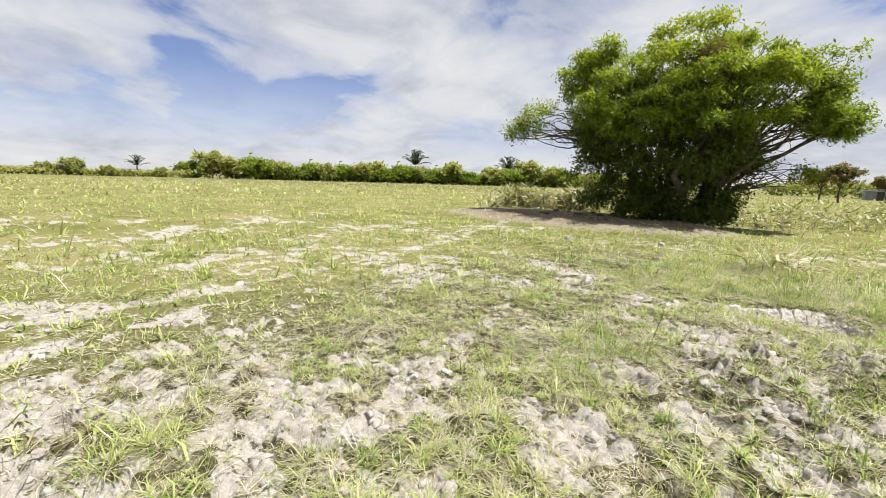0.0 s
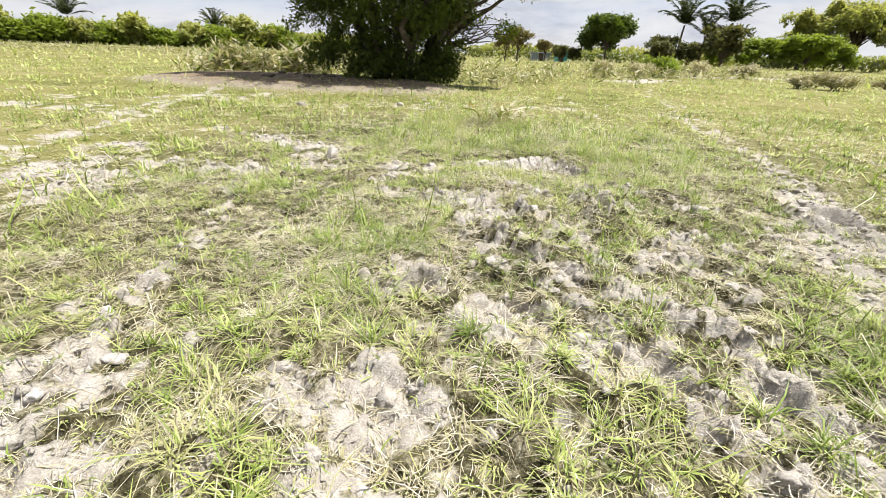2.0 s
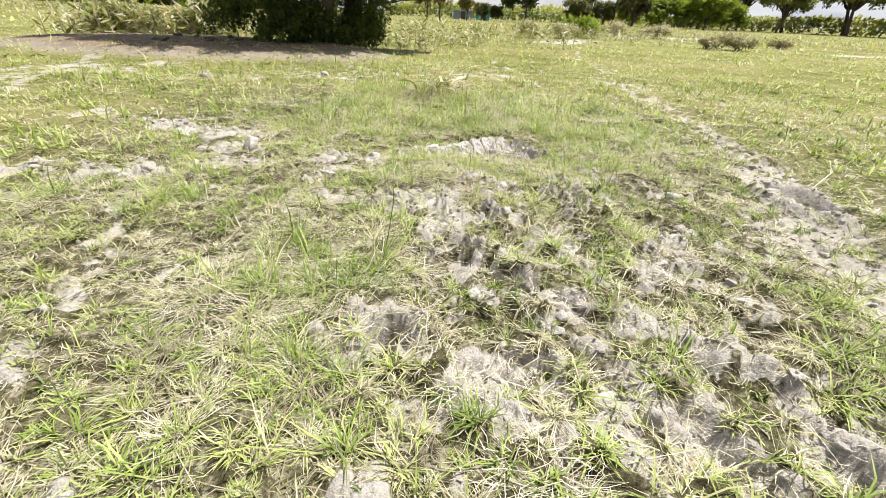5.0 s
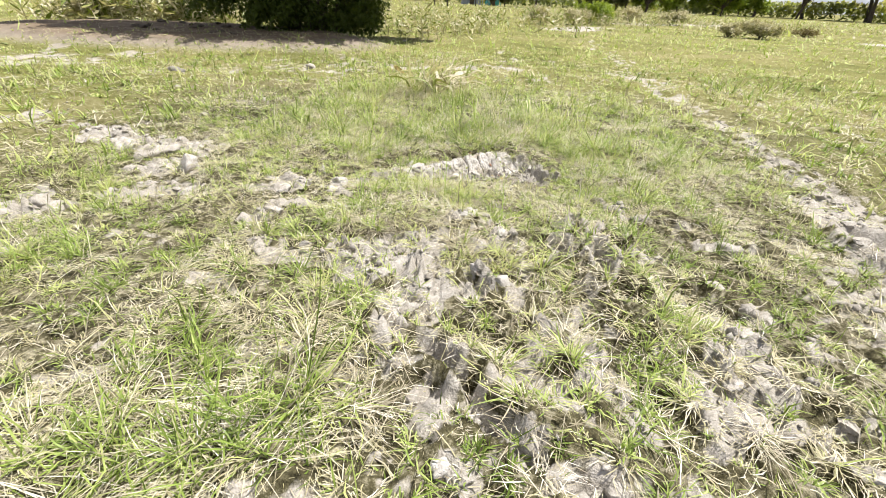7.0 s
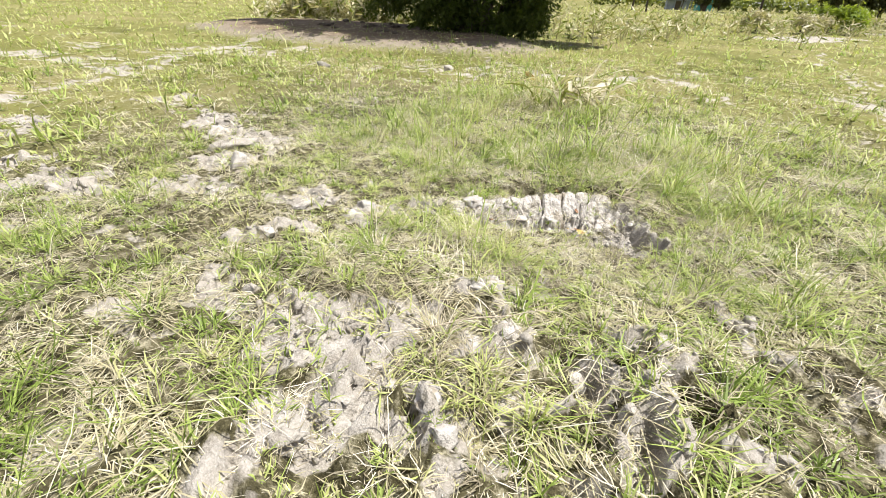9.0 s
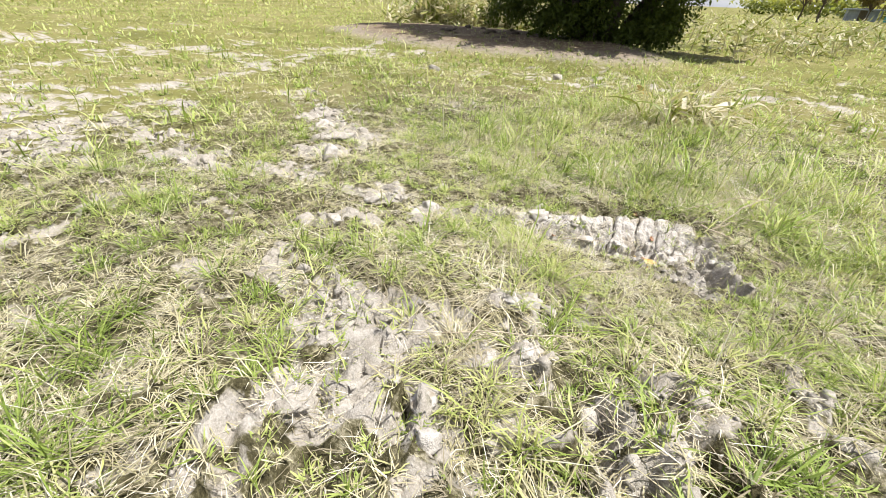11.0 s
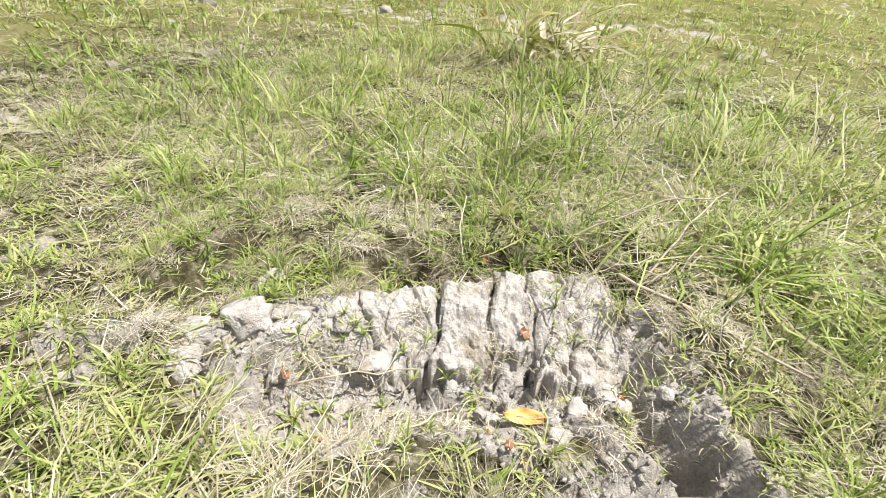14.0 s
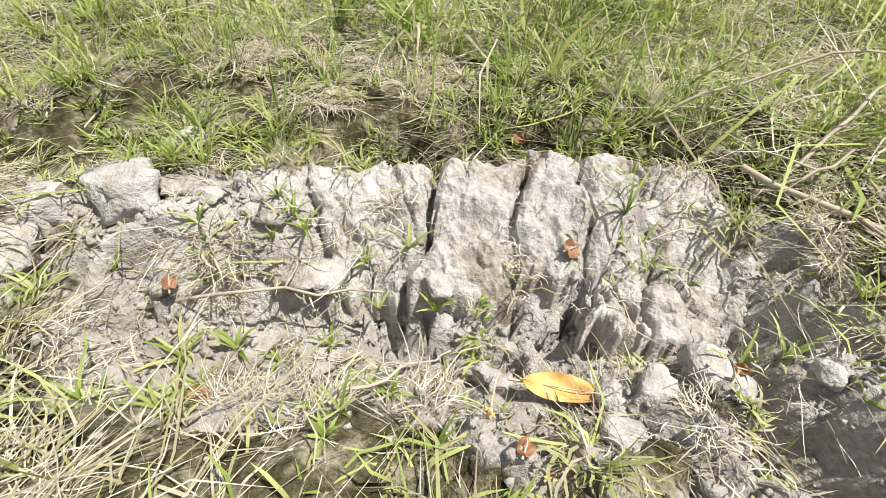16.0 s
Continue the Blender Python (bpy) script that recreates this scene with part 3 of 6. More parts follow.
    h += crumbly * (0.024 * (fbm(x * 28, y * 28, 145, 4) - 0.5) + 0.012 * (fbm(x * 70, y * 70, 147, 2) - 0.5))
    hollow = np.exp(-(((x - 2.55) / 0.6) ** 2 + ((y - 10.25) / 0.25) ** 2))
    h -= 0.05 * hollow
    for x0, y0, x1, y1, w, deep in FURROWS:
        dx, dy = x1 - x0, y1 - y0
        close = np.hypot(x - (x0 + x1) / 2, y - (y0 + y1) / 2) < math.hypot(dx, dy) / 2 + 4 * w
        if close.any():
            px, py = x[close] + 0.12 * (fbm(x[close] * 6, y[close] * 6, 161, 3) - 0.5), y[close] + 0.12 * (fbm(x[close] * 6, y[close] * 6, 171, 3) - 0.5)
            k = np.clip(((px - x0) * dx + (py - y0) * dy) / (dx * dx + dy * dy), 0, 1)
            d = np.hypot(px - x0 - k * dx, py - y0 - k * dy)
            h[close] += 0.45 * deep * np.exp(-((d - 1.7 * w) / (0.6 * w)) ** 2) - 0.6 * deep * (1 - smooth(0.15 * w, 1.5 * w, d)) * (0.4 + 1.2 * fbm(px * 12, py * 12, 181, 4))
    for hx, hy, r, deep in HOLES:
        near_hole = np.hypot(x - hx, y - hy) < 3 * r
        if near_hole.any():
            d = np.hypot(x - hx, y - hy) + 1.1 * r * (fbm(x * 16, y * 16, 151, 4) - 0.5)
            h -= np.where(near_hole, deep * (0.5 + fbm(x * 22, y * 22, 191, 3)) * (1 - smooth(0.25 * r, 1.25 * r, d)) - 0.12 * deep * np.exp(-((d - 1.4 * r) / (0.4 * r)) ** 2), 0)
    return h, np.clip(np.maximum(b, inside * smooth(-0.09, -0.03, v) * (0.75 + 0.5 * fbm(x * 14, y * 14, 177, 3))), 0, 1)


def bank_frame(x, y):
    px, py = x - RIDGE_A[0], y - RIDGE_A[1]
    return px * RIDGE_U[0] + py * RIDGE_U[1], px * RIDGE_V[0] + py * RIDGE_V[1]


def bank_profile(u, v):
    """Top of the bleached slabs that the bank has broken into."""
    return 0.052 - 0.125 * smooth(-0.03, 0.24, v) + 0.028 * (fbm(u * 8, v * 8, 951, 3) - 0.5) * 2


def bank_face(x, y):
    u, v = bank_frame(x, y)
    return np.where((u > 0.03) & (u < 0.95) & (v > -0.05) & (v < np.where(u < 0.3, 0.08, 0.19)), bank_profile(u, v), -9.0)


def growing(gap, first, near_grow, far_grow, reach):
    """Distances from an edge outwards, in steps that grow."""
    out, at = [], 0.0
    while at < reach:
        at += first + near_grow * at if at < 7.5 else first + near_grow * 7.5 + far_grow * (at - 7.5)
        out.append(at)
    return gap * np.array(out)


def level(xs, ys, hole=None):
    """One patch of the ground sheet; the cells inside hole are left to a finer one."""
    gx, gy = np.meshgrid(xs, ys)
    ids = np.arange(len(xs) * len(ys)).reshape(len(ys), len(xs))
    q = np.stack([ids[:-1, :-1], ids[:-1, 1:], ids[1:, 1:], ids[1:, :-1]], axis=-1)
    if hole:
        mx, my = np.meshgrid((xs[1:] + xs[:-1]) / 2, (ys[1:] + ys[:-1]) / 2)
        q = q[~((mx > hole[0]) & (mx < hole[1]) & (my > hole[2]) & (my < hole[3]))]
    h, b = land(gx.ravel(), gy.ravel())
    return {"xs": xs, "ys": ys, "x": gx.ravel(), "y": gy.ravel(), "h": h, "b": b, "q": q.reshape(-1, 4)}


def inside_level(lv, x, y):
    """Height and bareness on one patch, between its corners."""
    xs, ys = lv["xs"], lv["ys"]
    nx, ny = len(xs), len(ys)
    i = np.clip(np.searchsorted(xs, x) - 1, 0, nx - 2)
    j = np.clip(np.searchsorted(ys, y) - 1, 0, ny - 2)
    u, v = (x - xs[i]) / (xs[i + 1] - xs[i]), (y - ys[j]) / (ys[j + 1] - ys[j])
    out = []
    for grid in (lv["h"].reshape(ny, nx), lv["b"].reshape(ny, nx)):
        out.append((grid[j, i] * (1 - u) + grid[j, i + 1] * u) * (1 - v) + (grid[j + 1, i] * (1 - u) + grid[j + 1, i + 1] * u) * v)
    return out


WALK_BOX, BANK_BOX = (-1.4, 5.4, 4.2, 12.6), (1.76, 3.14, 10.0, 11.0)
wide_x = np.concatenate([WALK_BOX[0] + growing(-1, 0.05, 0.02, 0.085, 2600)[::-1], np.linspace(WALK_BOX[0], WALK_BOX[1], 86), WALK_BOX[1] + growing(1, 0.05, 0.02, 0.085, 2600)])
wide_y = np.concatenate([WALK_BOX[2] + growing(-1, 0.08, 0.05, 0.12, 1200)[::-1], np.linspace(WALK_BOX[2], WALK_BOX[3], 106), WALK_BOX[3] + growing(1, 0.05, 0.018, 0.07, 3000)])
LEVELS = [level(wide_x, wide_y, WALK_BOX), level(np.linspace(WALK_BOX[0], WALK_BOX[1], 341), np.linspace(WALK_BOX[2], WALK_BOX[3], 421), BANK_BOX),
          level(np.linspace(BANK_BOX[0], BANK_BOX[1], 162), np.linspace(BANK_BOX[2], BANK_BOX[3], 118))]
for coarse, lv, box in ((LEVELS[0], LEVELS[1], WALK_BOX), (LEVELS[1], LEVELS[2], BANK_BOX)):
    rim = (np.abs(lv["x"] - box[0]) < 1e-6) | (np.abs(lv["x"] - box[1]) < 1e-6) | (np.abs(lv["y"] - box[2]) < 1e-6) | (np.abs(lv["y"] - box[3]) < 1e-6)
    lv["h"][rim] = inside_level(coarse, lv["x"][rim], lv["y"][rim])[0]
flat_x, flat_y, H, B = (np.concatenate([lv[k] for lv in LEVELS]) for k in ("x", "y", "h", "b"))
starts = np.cumsum([0] + [len(lv["x"]) for lv in LEVELS])
quads = np.concatenate([lv["q"] + first for lv, first in zip(LEVELS, starts)])
ground = thing("ground", Matrix(), "dry trodden pasture of turf and grey clay", "ground", kind="structure",
               data=mesh_of("ground", np.stack([flat_x, flat_y, H], 1), [quads], ground_mat, (("bare", B), ("brown", mound_fac(flat_x, flat_y)), ("pale", 0.85 * bank(flat_x, flat_y)), ("afar", smooth(-0.4, 3.2, np.hypot(np.maximum(np.abs(flat_x - 2.2) - 2.2, 0), np.maximum(np.abs(flat_y - 8.6) - 3.4, 0)))))))


def surface(x, y):
    """Height and bareness of the ground sheet at points of the plan, between its corners."""
    h, b = inside_level(LEVELS[0], x, y)
    for lv, box in ((LEVELS[1], WALK_BOX), (LEVELS[2], BANK_BOX)):
        at = (x > box[0]) & (x < box[1]) & (y > box[2]) & (y < box[3])
        if at.any():
            h[at], b[at] = inside_level(lv, x[at], y[at])
    return h, b


# ---- grass ----
TUSSOCKS = [(2.0, 9.72, 0.28), (2.6, 9.93, 0.28), (2.95, 9.75, 0.25), (3.0, 12.26, 0.4), (2.73, 11.58, 0.35), (3.5, 11.4, 0.4), (1.9, 12.9, 0.4), (1.87, 9.47, 0.2),
            (3.3, 8.6, 0.2), (1.8, 7.8, 0.4), (1.58, 6.42, 0.3), (2.3, 11.3, 0.3), (1.0, 11.5, 0.3), (3.1, 9.9, 0.25), (4.3, 10.6, 0.4), (1.35, 13.4, 0.4),
            (0.63, 8.22, 0.35), (4.43, 9.17, 0.22), (-0.6, 6.74, 0.5), (7.8, 14.0, 1.5), (1.92, 8.36, 0.25), (1.2, 7.9, 0.35), (2.2, 9.78, 0.3)]


def tussock(x, y):
    out = np.zeros(x.shape)
    for cx, cy, r in TUSSOCKS:
        out = np.maximum(out, np.exp(-((x - cx) ** 2 + (y - cy) ** 2) / (r * r)))
    return out


def blades(n, x0, x1, y0, y1, length, width, keep, segments=2, straw=0.4, lie=0.35, thin_bare=1.0, bunch=13.0, mellow=0.0):
    """Curved tapering blades rooted at random in a stretch of the plan. keep(x, y): chance to stay."""
    x, y = rng.uniform(x0, x1, n), rng.uniform(y0, y1, n)
    # blades stand in small bunches and lean out of them
    sx, sy = cell_seeds(x * bunch, y * bunch, 251)
    away = np.arctan2(y - sy / bunch, x - sx / bunch)
    x, y = sx / bunch + 0.45 * (x - sx / bunch), sy / bunch + 0.45 * (y - sy / bunch)
    lot = [hash2((sx * 977).astype(np.int64), (sy * 977).astype(np.int64), k) for k in (7, 8)]
    hold = rng.random(n) < keep(x, y)
    x, y, away, vigour, sap = x[hold], y[hold], away[hold], lot[0][hold], lot[1][hold]
    z, b = surface(x, y)
    z = np.maximum(z, bank_face(x, y) + 0.004)
    patch = fbm(x * 1.3, y * 1.3, 201, 4)
    hold = rng.random(len(x)) < np.clip(1.0 - thin_bare * 0.85 * b * (1 - 0.75 * smooth(0.5, 0.58, fbm(x * 7, y * 7, 271, 3))), 0.0, 1) * np.clip(0.5 + 1.15 * patch, 0, 1) * (0.5 + 0.5 * smooth(0.4, 0.56, fbm(x * 7, y * 7, 241, 3) + 0.05)) * np.where(bank_face(x, y) > -1, 0.22, 1.0)
    x, y, z, patch, away, vigour, sap = x[hold], y[hold], z[hold], patch[hold], away[hold], vigour[hold], sap[hold]
    n = len(x)
    tall = 1 + 0.32 * tussock(x, y)
    long = length * rng.lognormal(0, 0.45, n) * tall * (0.4 + 1.2 * patch) * (1 - 0.35 * b[hold]) * (0.45 + 1.2 * vigour ** 1.5)
    wide = width * rng.uniform(0.6, 1.4, n)
    turn = away + rng.normal(0, 1.4, n)
    dry = rng.random(n) < straw * (0.3 + 1.3 * smooth(0.38, 0.64, fbm(x * 4.3, y * 4.3, 221, 4) + 0.3 * (sap - 0.5)) + 0.3 * (tall - 1)) + 0.3 * b[hold]
    wide = np.where(dry, 0.7 * wide, wide)
    lean = np.clip(rng.normal(lie, 0.45, n) + 0.5 * dry, 0.03, 1.5)
    bend = rng.uniform(0.1, 1.3, n) + 0.2 * dry
    swerve = rng.normal(0, 1.1, n) / segments
    tone = np.where(dry, 0.62 + 0.38 * rng.random(n) ** 1.3, np.clip(rng.normal(0.4, 0.11, n) + 0.34 * (sap - 0.5) + 0.4 * (fbm(x * 0.8, y * 0.8, 211, 3) - 0.5), 0, 0.6))
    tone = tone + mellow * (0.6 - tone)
    root = np.stack([x, y, z - 0.004], 1)
    rows, at = [], root.copy()
    step = long / segments
    angle = lean.copy()
    for i in range(segments):
        out = np.stack([np.cos(turn), np.sin(turn), np.zeros(n)], 1)
        side = np.stack([-np.sin(turn), np.cos(turn), np.zeros(n)], 1)
        turn = turn + swerve
        w = wide * (1 - 0.35 * i / segments) * (0.75 if i == 0 else 1)
        rows += [at - side * w[:, None] / 2, at + side * w[:, None] / 2]
        go = out * np.sin(angle)[:, None]
        go[:, 2] = np.cos(angle)
        at = at + go * step[:, None]
        at[:, 2] = np.maximum(at[:, 2], z + 0.004)
        angle = np.minimum(angle + bend / segments * 1.6, 1.75)
    rows.append(at)
    k = len(rows)
    verts = np.stack(rows, 1).reshape(-1, 3)
    base = np.arange(n)[:, None] * k
    q = [base + np.array([2 * i, 2 * i + 1, 2 * i + 3, 2 * i + 2]) for i in range(segments - 1)]
    tri = base + np.array([k - 3, k - 2, k - 1])
    return verts, (np.concatenate(q) if q else np.zeros((0, 4), int)), tri, np.repeat(tone, k)


def grass_object(name, label, batches, mat):
    verts, quads, tris, tones, count = [], [], [], [], 0
    for v, q, t3, tone in batches:
        verts.append(v)
        quads.append(q + count)
        tris.append(t3 + count)
        tones.append(tone)
        count += len(v)
    quads = np.concatenate(quads)
    me = mesh_of(name, np.concatenate(verts), [quads, np.concatenate(tris)], mat, (("tone", np.concatenate(tones)),))
    return thing(name, Matrix(), label, "grass", data=me, kind="stuff")


def spot(x, y):
    return np.hypot(x - 2.55, y - 10.55)


def corridor(x, y):
    return np.hypot(np.maximum(np.abs(x - 2.2) - 2.2, 0), np.maximum(np.abs(y - 8.6) - 3.4, 0))


def fade(a, b):
    return lambda x, y: 1 - smooth(a, b, corridor(x, y))


def ring(a, b, c, d):
    return lambda x, y: smooth(a, b, corridor(x, y)) * (1 - smooth(c, d, corridor(x, y)))


def fringe(x, y):
    """Along the bank's crest, where dry roots and stems hang over, and in the debris at its end."""
    u, v = bank_frame(x, y)
    return np.maximum(np.exp(-((v + 0.05) / 0.045) ** 2) * smooth(-0.1, 0.1, u) * (1 - smooth(0.95, 1.1, u)), 0.7 * np.exp(-(((x - 2.98) / 0.14) ** 2 + ((y - 10.72) / 0.16) ** 2)))


near_spot = lambda x, y: (1 - smooth(0.9, 1.5, spot(x, y))) * (1 - 0.7 * np.exp(-((x - 2.45) / 0.55) ** 4 - ((y - 10.15) / 0.2) ** 2))
beyond_spot = lambda x, y: fade(0.0, 1.4)(x, y) * smooth(0.7, 1.2, spot(x, y))
grass_object("near_grass", "short green and straw-coloured pasture grass in clay", [
    blades(60000, 1.3, 4.0, 9.7, 12.0, 0.048, 0.0038, near_spot, 3, 0.5, 1.0),
    blades(30000, 1.3, 4.0, 9.7, 12.0, 0.04, 0.003, near_spot, 2, 0.3, 0.7),
    blades(120000, -1.5, 6.0, 3.8, 13.2, 0.035, 0.005, fade(0.0, 1.4), 1, 0.35, 0.7),
    blades(400000, -1.5, 6.0, 3.8, 13.2, 0.075, 0.006, beyond_spot, 2, 0.54, 1.1, 0.9, 8.0),
    blades(40000, 0.3, 4.6, 10.9, 14.2, 0.12, 0.0085, lambda x, y: smooth(0.4, 0.8, spot(x, y)), 3, 0.45, 1.1, 1.0, 6.0),
], grass_mat)
grass_object("field_grass", "patchy yellowish green pasture grass", [
    blades(330000, -11, 13, 1.5, 24, 0.095, 0.016, ring(0.0, 1.4, 6.0, 9.5), 2, 0.45, 1.0, 0.9, 4.5),
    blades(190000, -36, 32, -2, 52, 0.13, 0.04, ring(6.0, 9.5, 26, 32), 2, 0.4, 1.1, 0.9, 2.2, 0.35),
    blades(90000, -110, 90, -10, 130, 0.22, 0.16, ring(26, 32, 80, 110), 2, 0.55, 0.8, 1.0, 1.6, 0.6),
], grass_mat)
grass_object("straw_litter", "dry bleached straw lying on the clay", [
    blades(15000, 0.3, 4.6, 10.9, 14.2, 0.17, 0.0045, lambda x, y: smooth(0.4, 0.8, spot(x, y)), 3, 1.0, 1.15, 0.2, 5.0),
    blades(34000, 1.75, 3.3, 10.1, 11.05, 0.05, 0.0016, fringe, 4, 1.0, 1.3, 0.0, 7.0),
    blades(60000, 1.2, 4.2, 9.6, 12.0, 0.06, 0.0017, lambda x, y: 1 - smooth(0.9, 1.5, spot(x, y)), 4, 1.0, 1.25, 0.2, 5.0),
    blades(40000, 1.2, 4.2, 9.6, 12.0, 0.035, 0.0015, near_spot, 2, 1.0, 1.4, 0.1, 5.0),
    blades(130000, -1.5, 6.0, 3.8, 13.2, 0.11, 0.004, beyond_spot, 2, 1.0, 1.25, 0.0, 4.0),
    blades(60000, -8, 9, 4, 18, 0.12, 0.009, ring(0.0, 1.4, 4.0, 7.0), 2, 1.0, 1.15, 0.15),
], straw_mat)


# ---- trees ----
def tube(points, radii, sides=7):
    """A tapering, bent limb along the points."""
    pts = [Vector(p) for p in points]
    verts, faces = [], []
    for i, p in enumerate(pts):
        along = (pts[min(i + 1, len(pts) - 1)] - pts[max(i - 1, 0)]).normalized()
        a = along.orthogonal().normalized()
        c = along.cross(a)
        for k in range(sides):
            w = 2 * math.pi * k / sides
            verts.append(p + radii[i] * (math.cos(w) * a + math.sin(w) * c))
    for i in range(len(pts) - 1):
        for k in range(sides):
            n = (k + 1) % sides
            faces.append((i * sides + k, i * sides + n, (i + 1) * sides + n, (i + 1) * sides + k))
    return verts, faces


def tubes_mesh(name, limbs, mat, sides=7):
    verts, faces = [], []
    for points, radii in limbs:
        v, f = tube(points, radii, sides)
        faces += [tuple(i + len(verts) for i in q) for q in f]
        verts += v
    return mesh_of(name, np.array([tuple(v) for v in verts]), [np.array(faces)], mat)


def bent(a, b, r0, r1, wobble, gen, n=6, sag=0.0):
    a, b = np.array(a, float), np.array(b, float)
    pts, rad = [], []
    off = np.zeros(3)
    for i in range(n + 1):
        k = i / n
        if 0 < i < n:
            off = off * 0.6 + gen.normal(0, wobble, 3)
        p = a + (b - a) * k + off * math.sin(math.pi * k) ** 0.5 + np.array((0, 0, sag * math.sin(math.pi * k)))
        pts.append(tuple(p))
        rad.append(r0 + (r1 - r0) * k)
    return pts, rad


def leaves(centres, axes, long, wide, tones, gen):
    """A folded leaflet of two faces at each centre, pointing along its axis."""
    n = len(centres)
    axes = axes / np.linalg.norm(axes, axis=1)[:, None]
    side = np.cross(axes, gen.normal(0, 0.55, (n, 3)) + np.array((0, 0, 1.2)))
    side /= np.linalg.norm(side, axis=1)[:, None] + 1e-9
    size = gen.uniform(0.65, 1.3, n)[:, None]
    a = centres - axes * long * size / 2
    c = centres + axes * long * size / 2
    m1 = centres - axes * long * size * 0.08 + side * wide * size / 2
    m2 = centres - axes * long * size * 0.08 - side * wide * size / 2
    verts = np.stack([a, m1, c, m2], 1).reshape(-1, 3)
    base = np.arange(n)[:, None] * 4
    return verts, np.concatenate([base + np.array([0, 1, 2]), base + np.array([0, 2, 3])]), np.repeat(tones, 4)


def crown_mesh(name, lobes, sprigs, per, long, wide, mat, gen, droop=0.5, gap=0.35, spread=0.28, tone0=0.25, tone1=0.9, shell=0.5):
    """Sprigs of leaflets in the outer part of overlapping lobes, thinned in clumps so that light shows through."""
    cen, axs, ton = [], [], []
    volume = [rs * rd * rz for _, _, _, rs, rd, rz in lobes]
    top = max(l[2] + l[5] for l in lobes)
    low = min(l[2] - l[5] for l in lobes)
    for (s, d, z, rs, rd, rz), vol in zip(lobes, volume):
        n = max(6, int(sprigs * (vol / max(volume)) ** 0.67))
        way = gen.normal(0, 1, (n, 3))
        way /= np.linalg.norm(way, axis=1)[:, None]
        r = shell + (1 - shell) * gen.random(n) ** 0.7
        r *= 0.62 + 0.55 * fbm(way[:, 0] * 2.5 + s * 3, way[:, 2] * 2.5 + d * 3 + way[:, 1], 301, 3)
        p = np.array((s, d, z)) + way * r[:, None] * np.array((rs, rd, rz))
        clump = fbm(p[:, 0] * 1.6 + p[:, 1] * 0.9, p[:, 2] * 1.9 + p[:, 1] * 0.7, 311, 3)
        p, way, clump = p[clump > gap], way[clump > gap], clump[clump > gap]
        n = len(p)
        twig = way + gen.normal(0, 0.6, (n, 3))
        twig[:, 2] -= droop
        twig /= np.linalg.norm(twig, axis=1)[:, None]
        k = np.linspace(-1, 1, per)[None, :, None]
        c = p[:, None, :] + twig[:, None, :] * k * spread + gen.normal(0, spread * 0.28, (n, per, 3))
        across = np.cross(twig, np.array((0.3, 0.2, 1.0)))
        flip = np.where(np.arange(per) % 2, 1.0, -1.0)[None, :, None]
        a = twig[:, None, :] * 0.6 + across[:, None, :] * flip + gen.normal(0, 0.45, (n, per, 3)) - np.array((0, 0, droop * 0.5))
        # tone rises with height: the crown's sunlit top is put into the leaf colour
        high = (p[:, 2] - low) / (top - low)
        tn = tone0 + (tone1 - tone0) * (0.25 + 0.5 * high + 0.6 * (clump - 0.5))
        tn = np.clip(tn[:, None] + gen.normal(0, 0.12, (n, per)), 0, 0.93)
        tn = np.where(gen.random((n, per)) < 0.02, 1.0, tn)
        cen.append(c.reshape(-1, 3))
        axs.append(a.reshape(-1, 3))
        ton.append(tn.ravel())
    v, f, tn = leaves(np.concatenate(cen), np.concatenate(axs), long, wide, np.concatenate(ton), gen)
    return mesh_of(name, v, [f], mat, (("tone", tn),), shade=False)


TREE_AT = (-2.2, 20.6)
tree_z = float(surface(np.array([TREE_AT[0]]), np.array([TREE_AT[1]]))[0][0])
gen = np.random.default_rng(5)
# lobes of foliage: across, deep, high, and the three half axes
SIZE = 0.94
UPPER_LOBES = [
    (0.1, 0.0, 6.2, 1.7, 1.8, 0.95), (-1.7, 0.2, 5.8, 1.6, 1.8, 1.0), (1.8, 0.0, 5.75, 1.2, 1.5, 0.75), (-2.9, -0.4, 5.5, 0.9, 1.2, 0.75), (-2.9, 0.0, 4.9, 1.2, 1.5, 1.0),
    (-3.0, -0.3, 3.9, 1.0, 1.4, 0.8), (3.5, 0.0, 4.9, 1.1, 1.5, 0.75), (4.2, 0.0, 4.05, 0.8, 1.3, 0.65), (4.55, 0.2, 3.4, 0.45, 0.9, 0.45),
    (2.6, -1.0, 4.4, 1.4, 1.3, 0.9), (0.0, -2.1, 4.8, 2.0, 1.2, 1.1), (-1.6, -1.9, 4.3, 1.5, 1.2, 1.0), (1.7, -2.0, 4.2, 1.6, 1.2, 1.0),
    (0.0, 2.3, 4.9, 2.3, 1.4, 1.2), (-1.0, -2.1, 3.4, 1.3, 0.9, 0.7), (0.9, -2.3, 3.4, 1.4, 0.9, 0.7), (3.3, -0.8, 3.5, 1.0, 1.0, 0.5),
]
THIN_LOBES = [(-5.2, 0.2, 3.9, 1.1, 0.9, 0.65), (-6.0, 0.0, 3.4, 0.6, 0.7, 0.5), (-4.2, 0.3, 4.2, 0.8, 0.8, 0.5), (2.9, -0.2, 1.95, 1.1, 0.7, 0.3), (3.8, 0.0, 1.75, 0.7, 0.6, 0.25)]
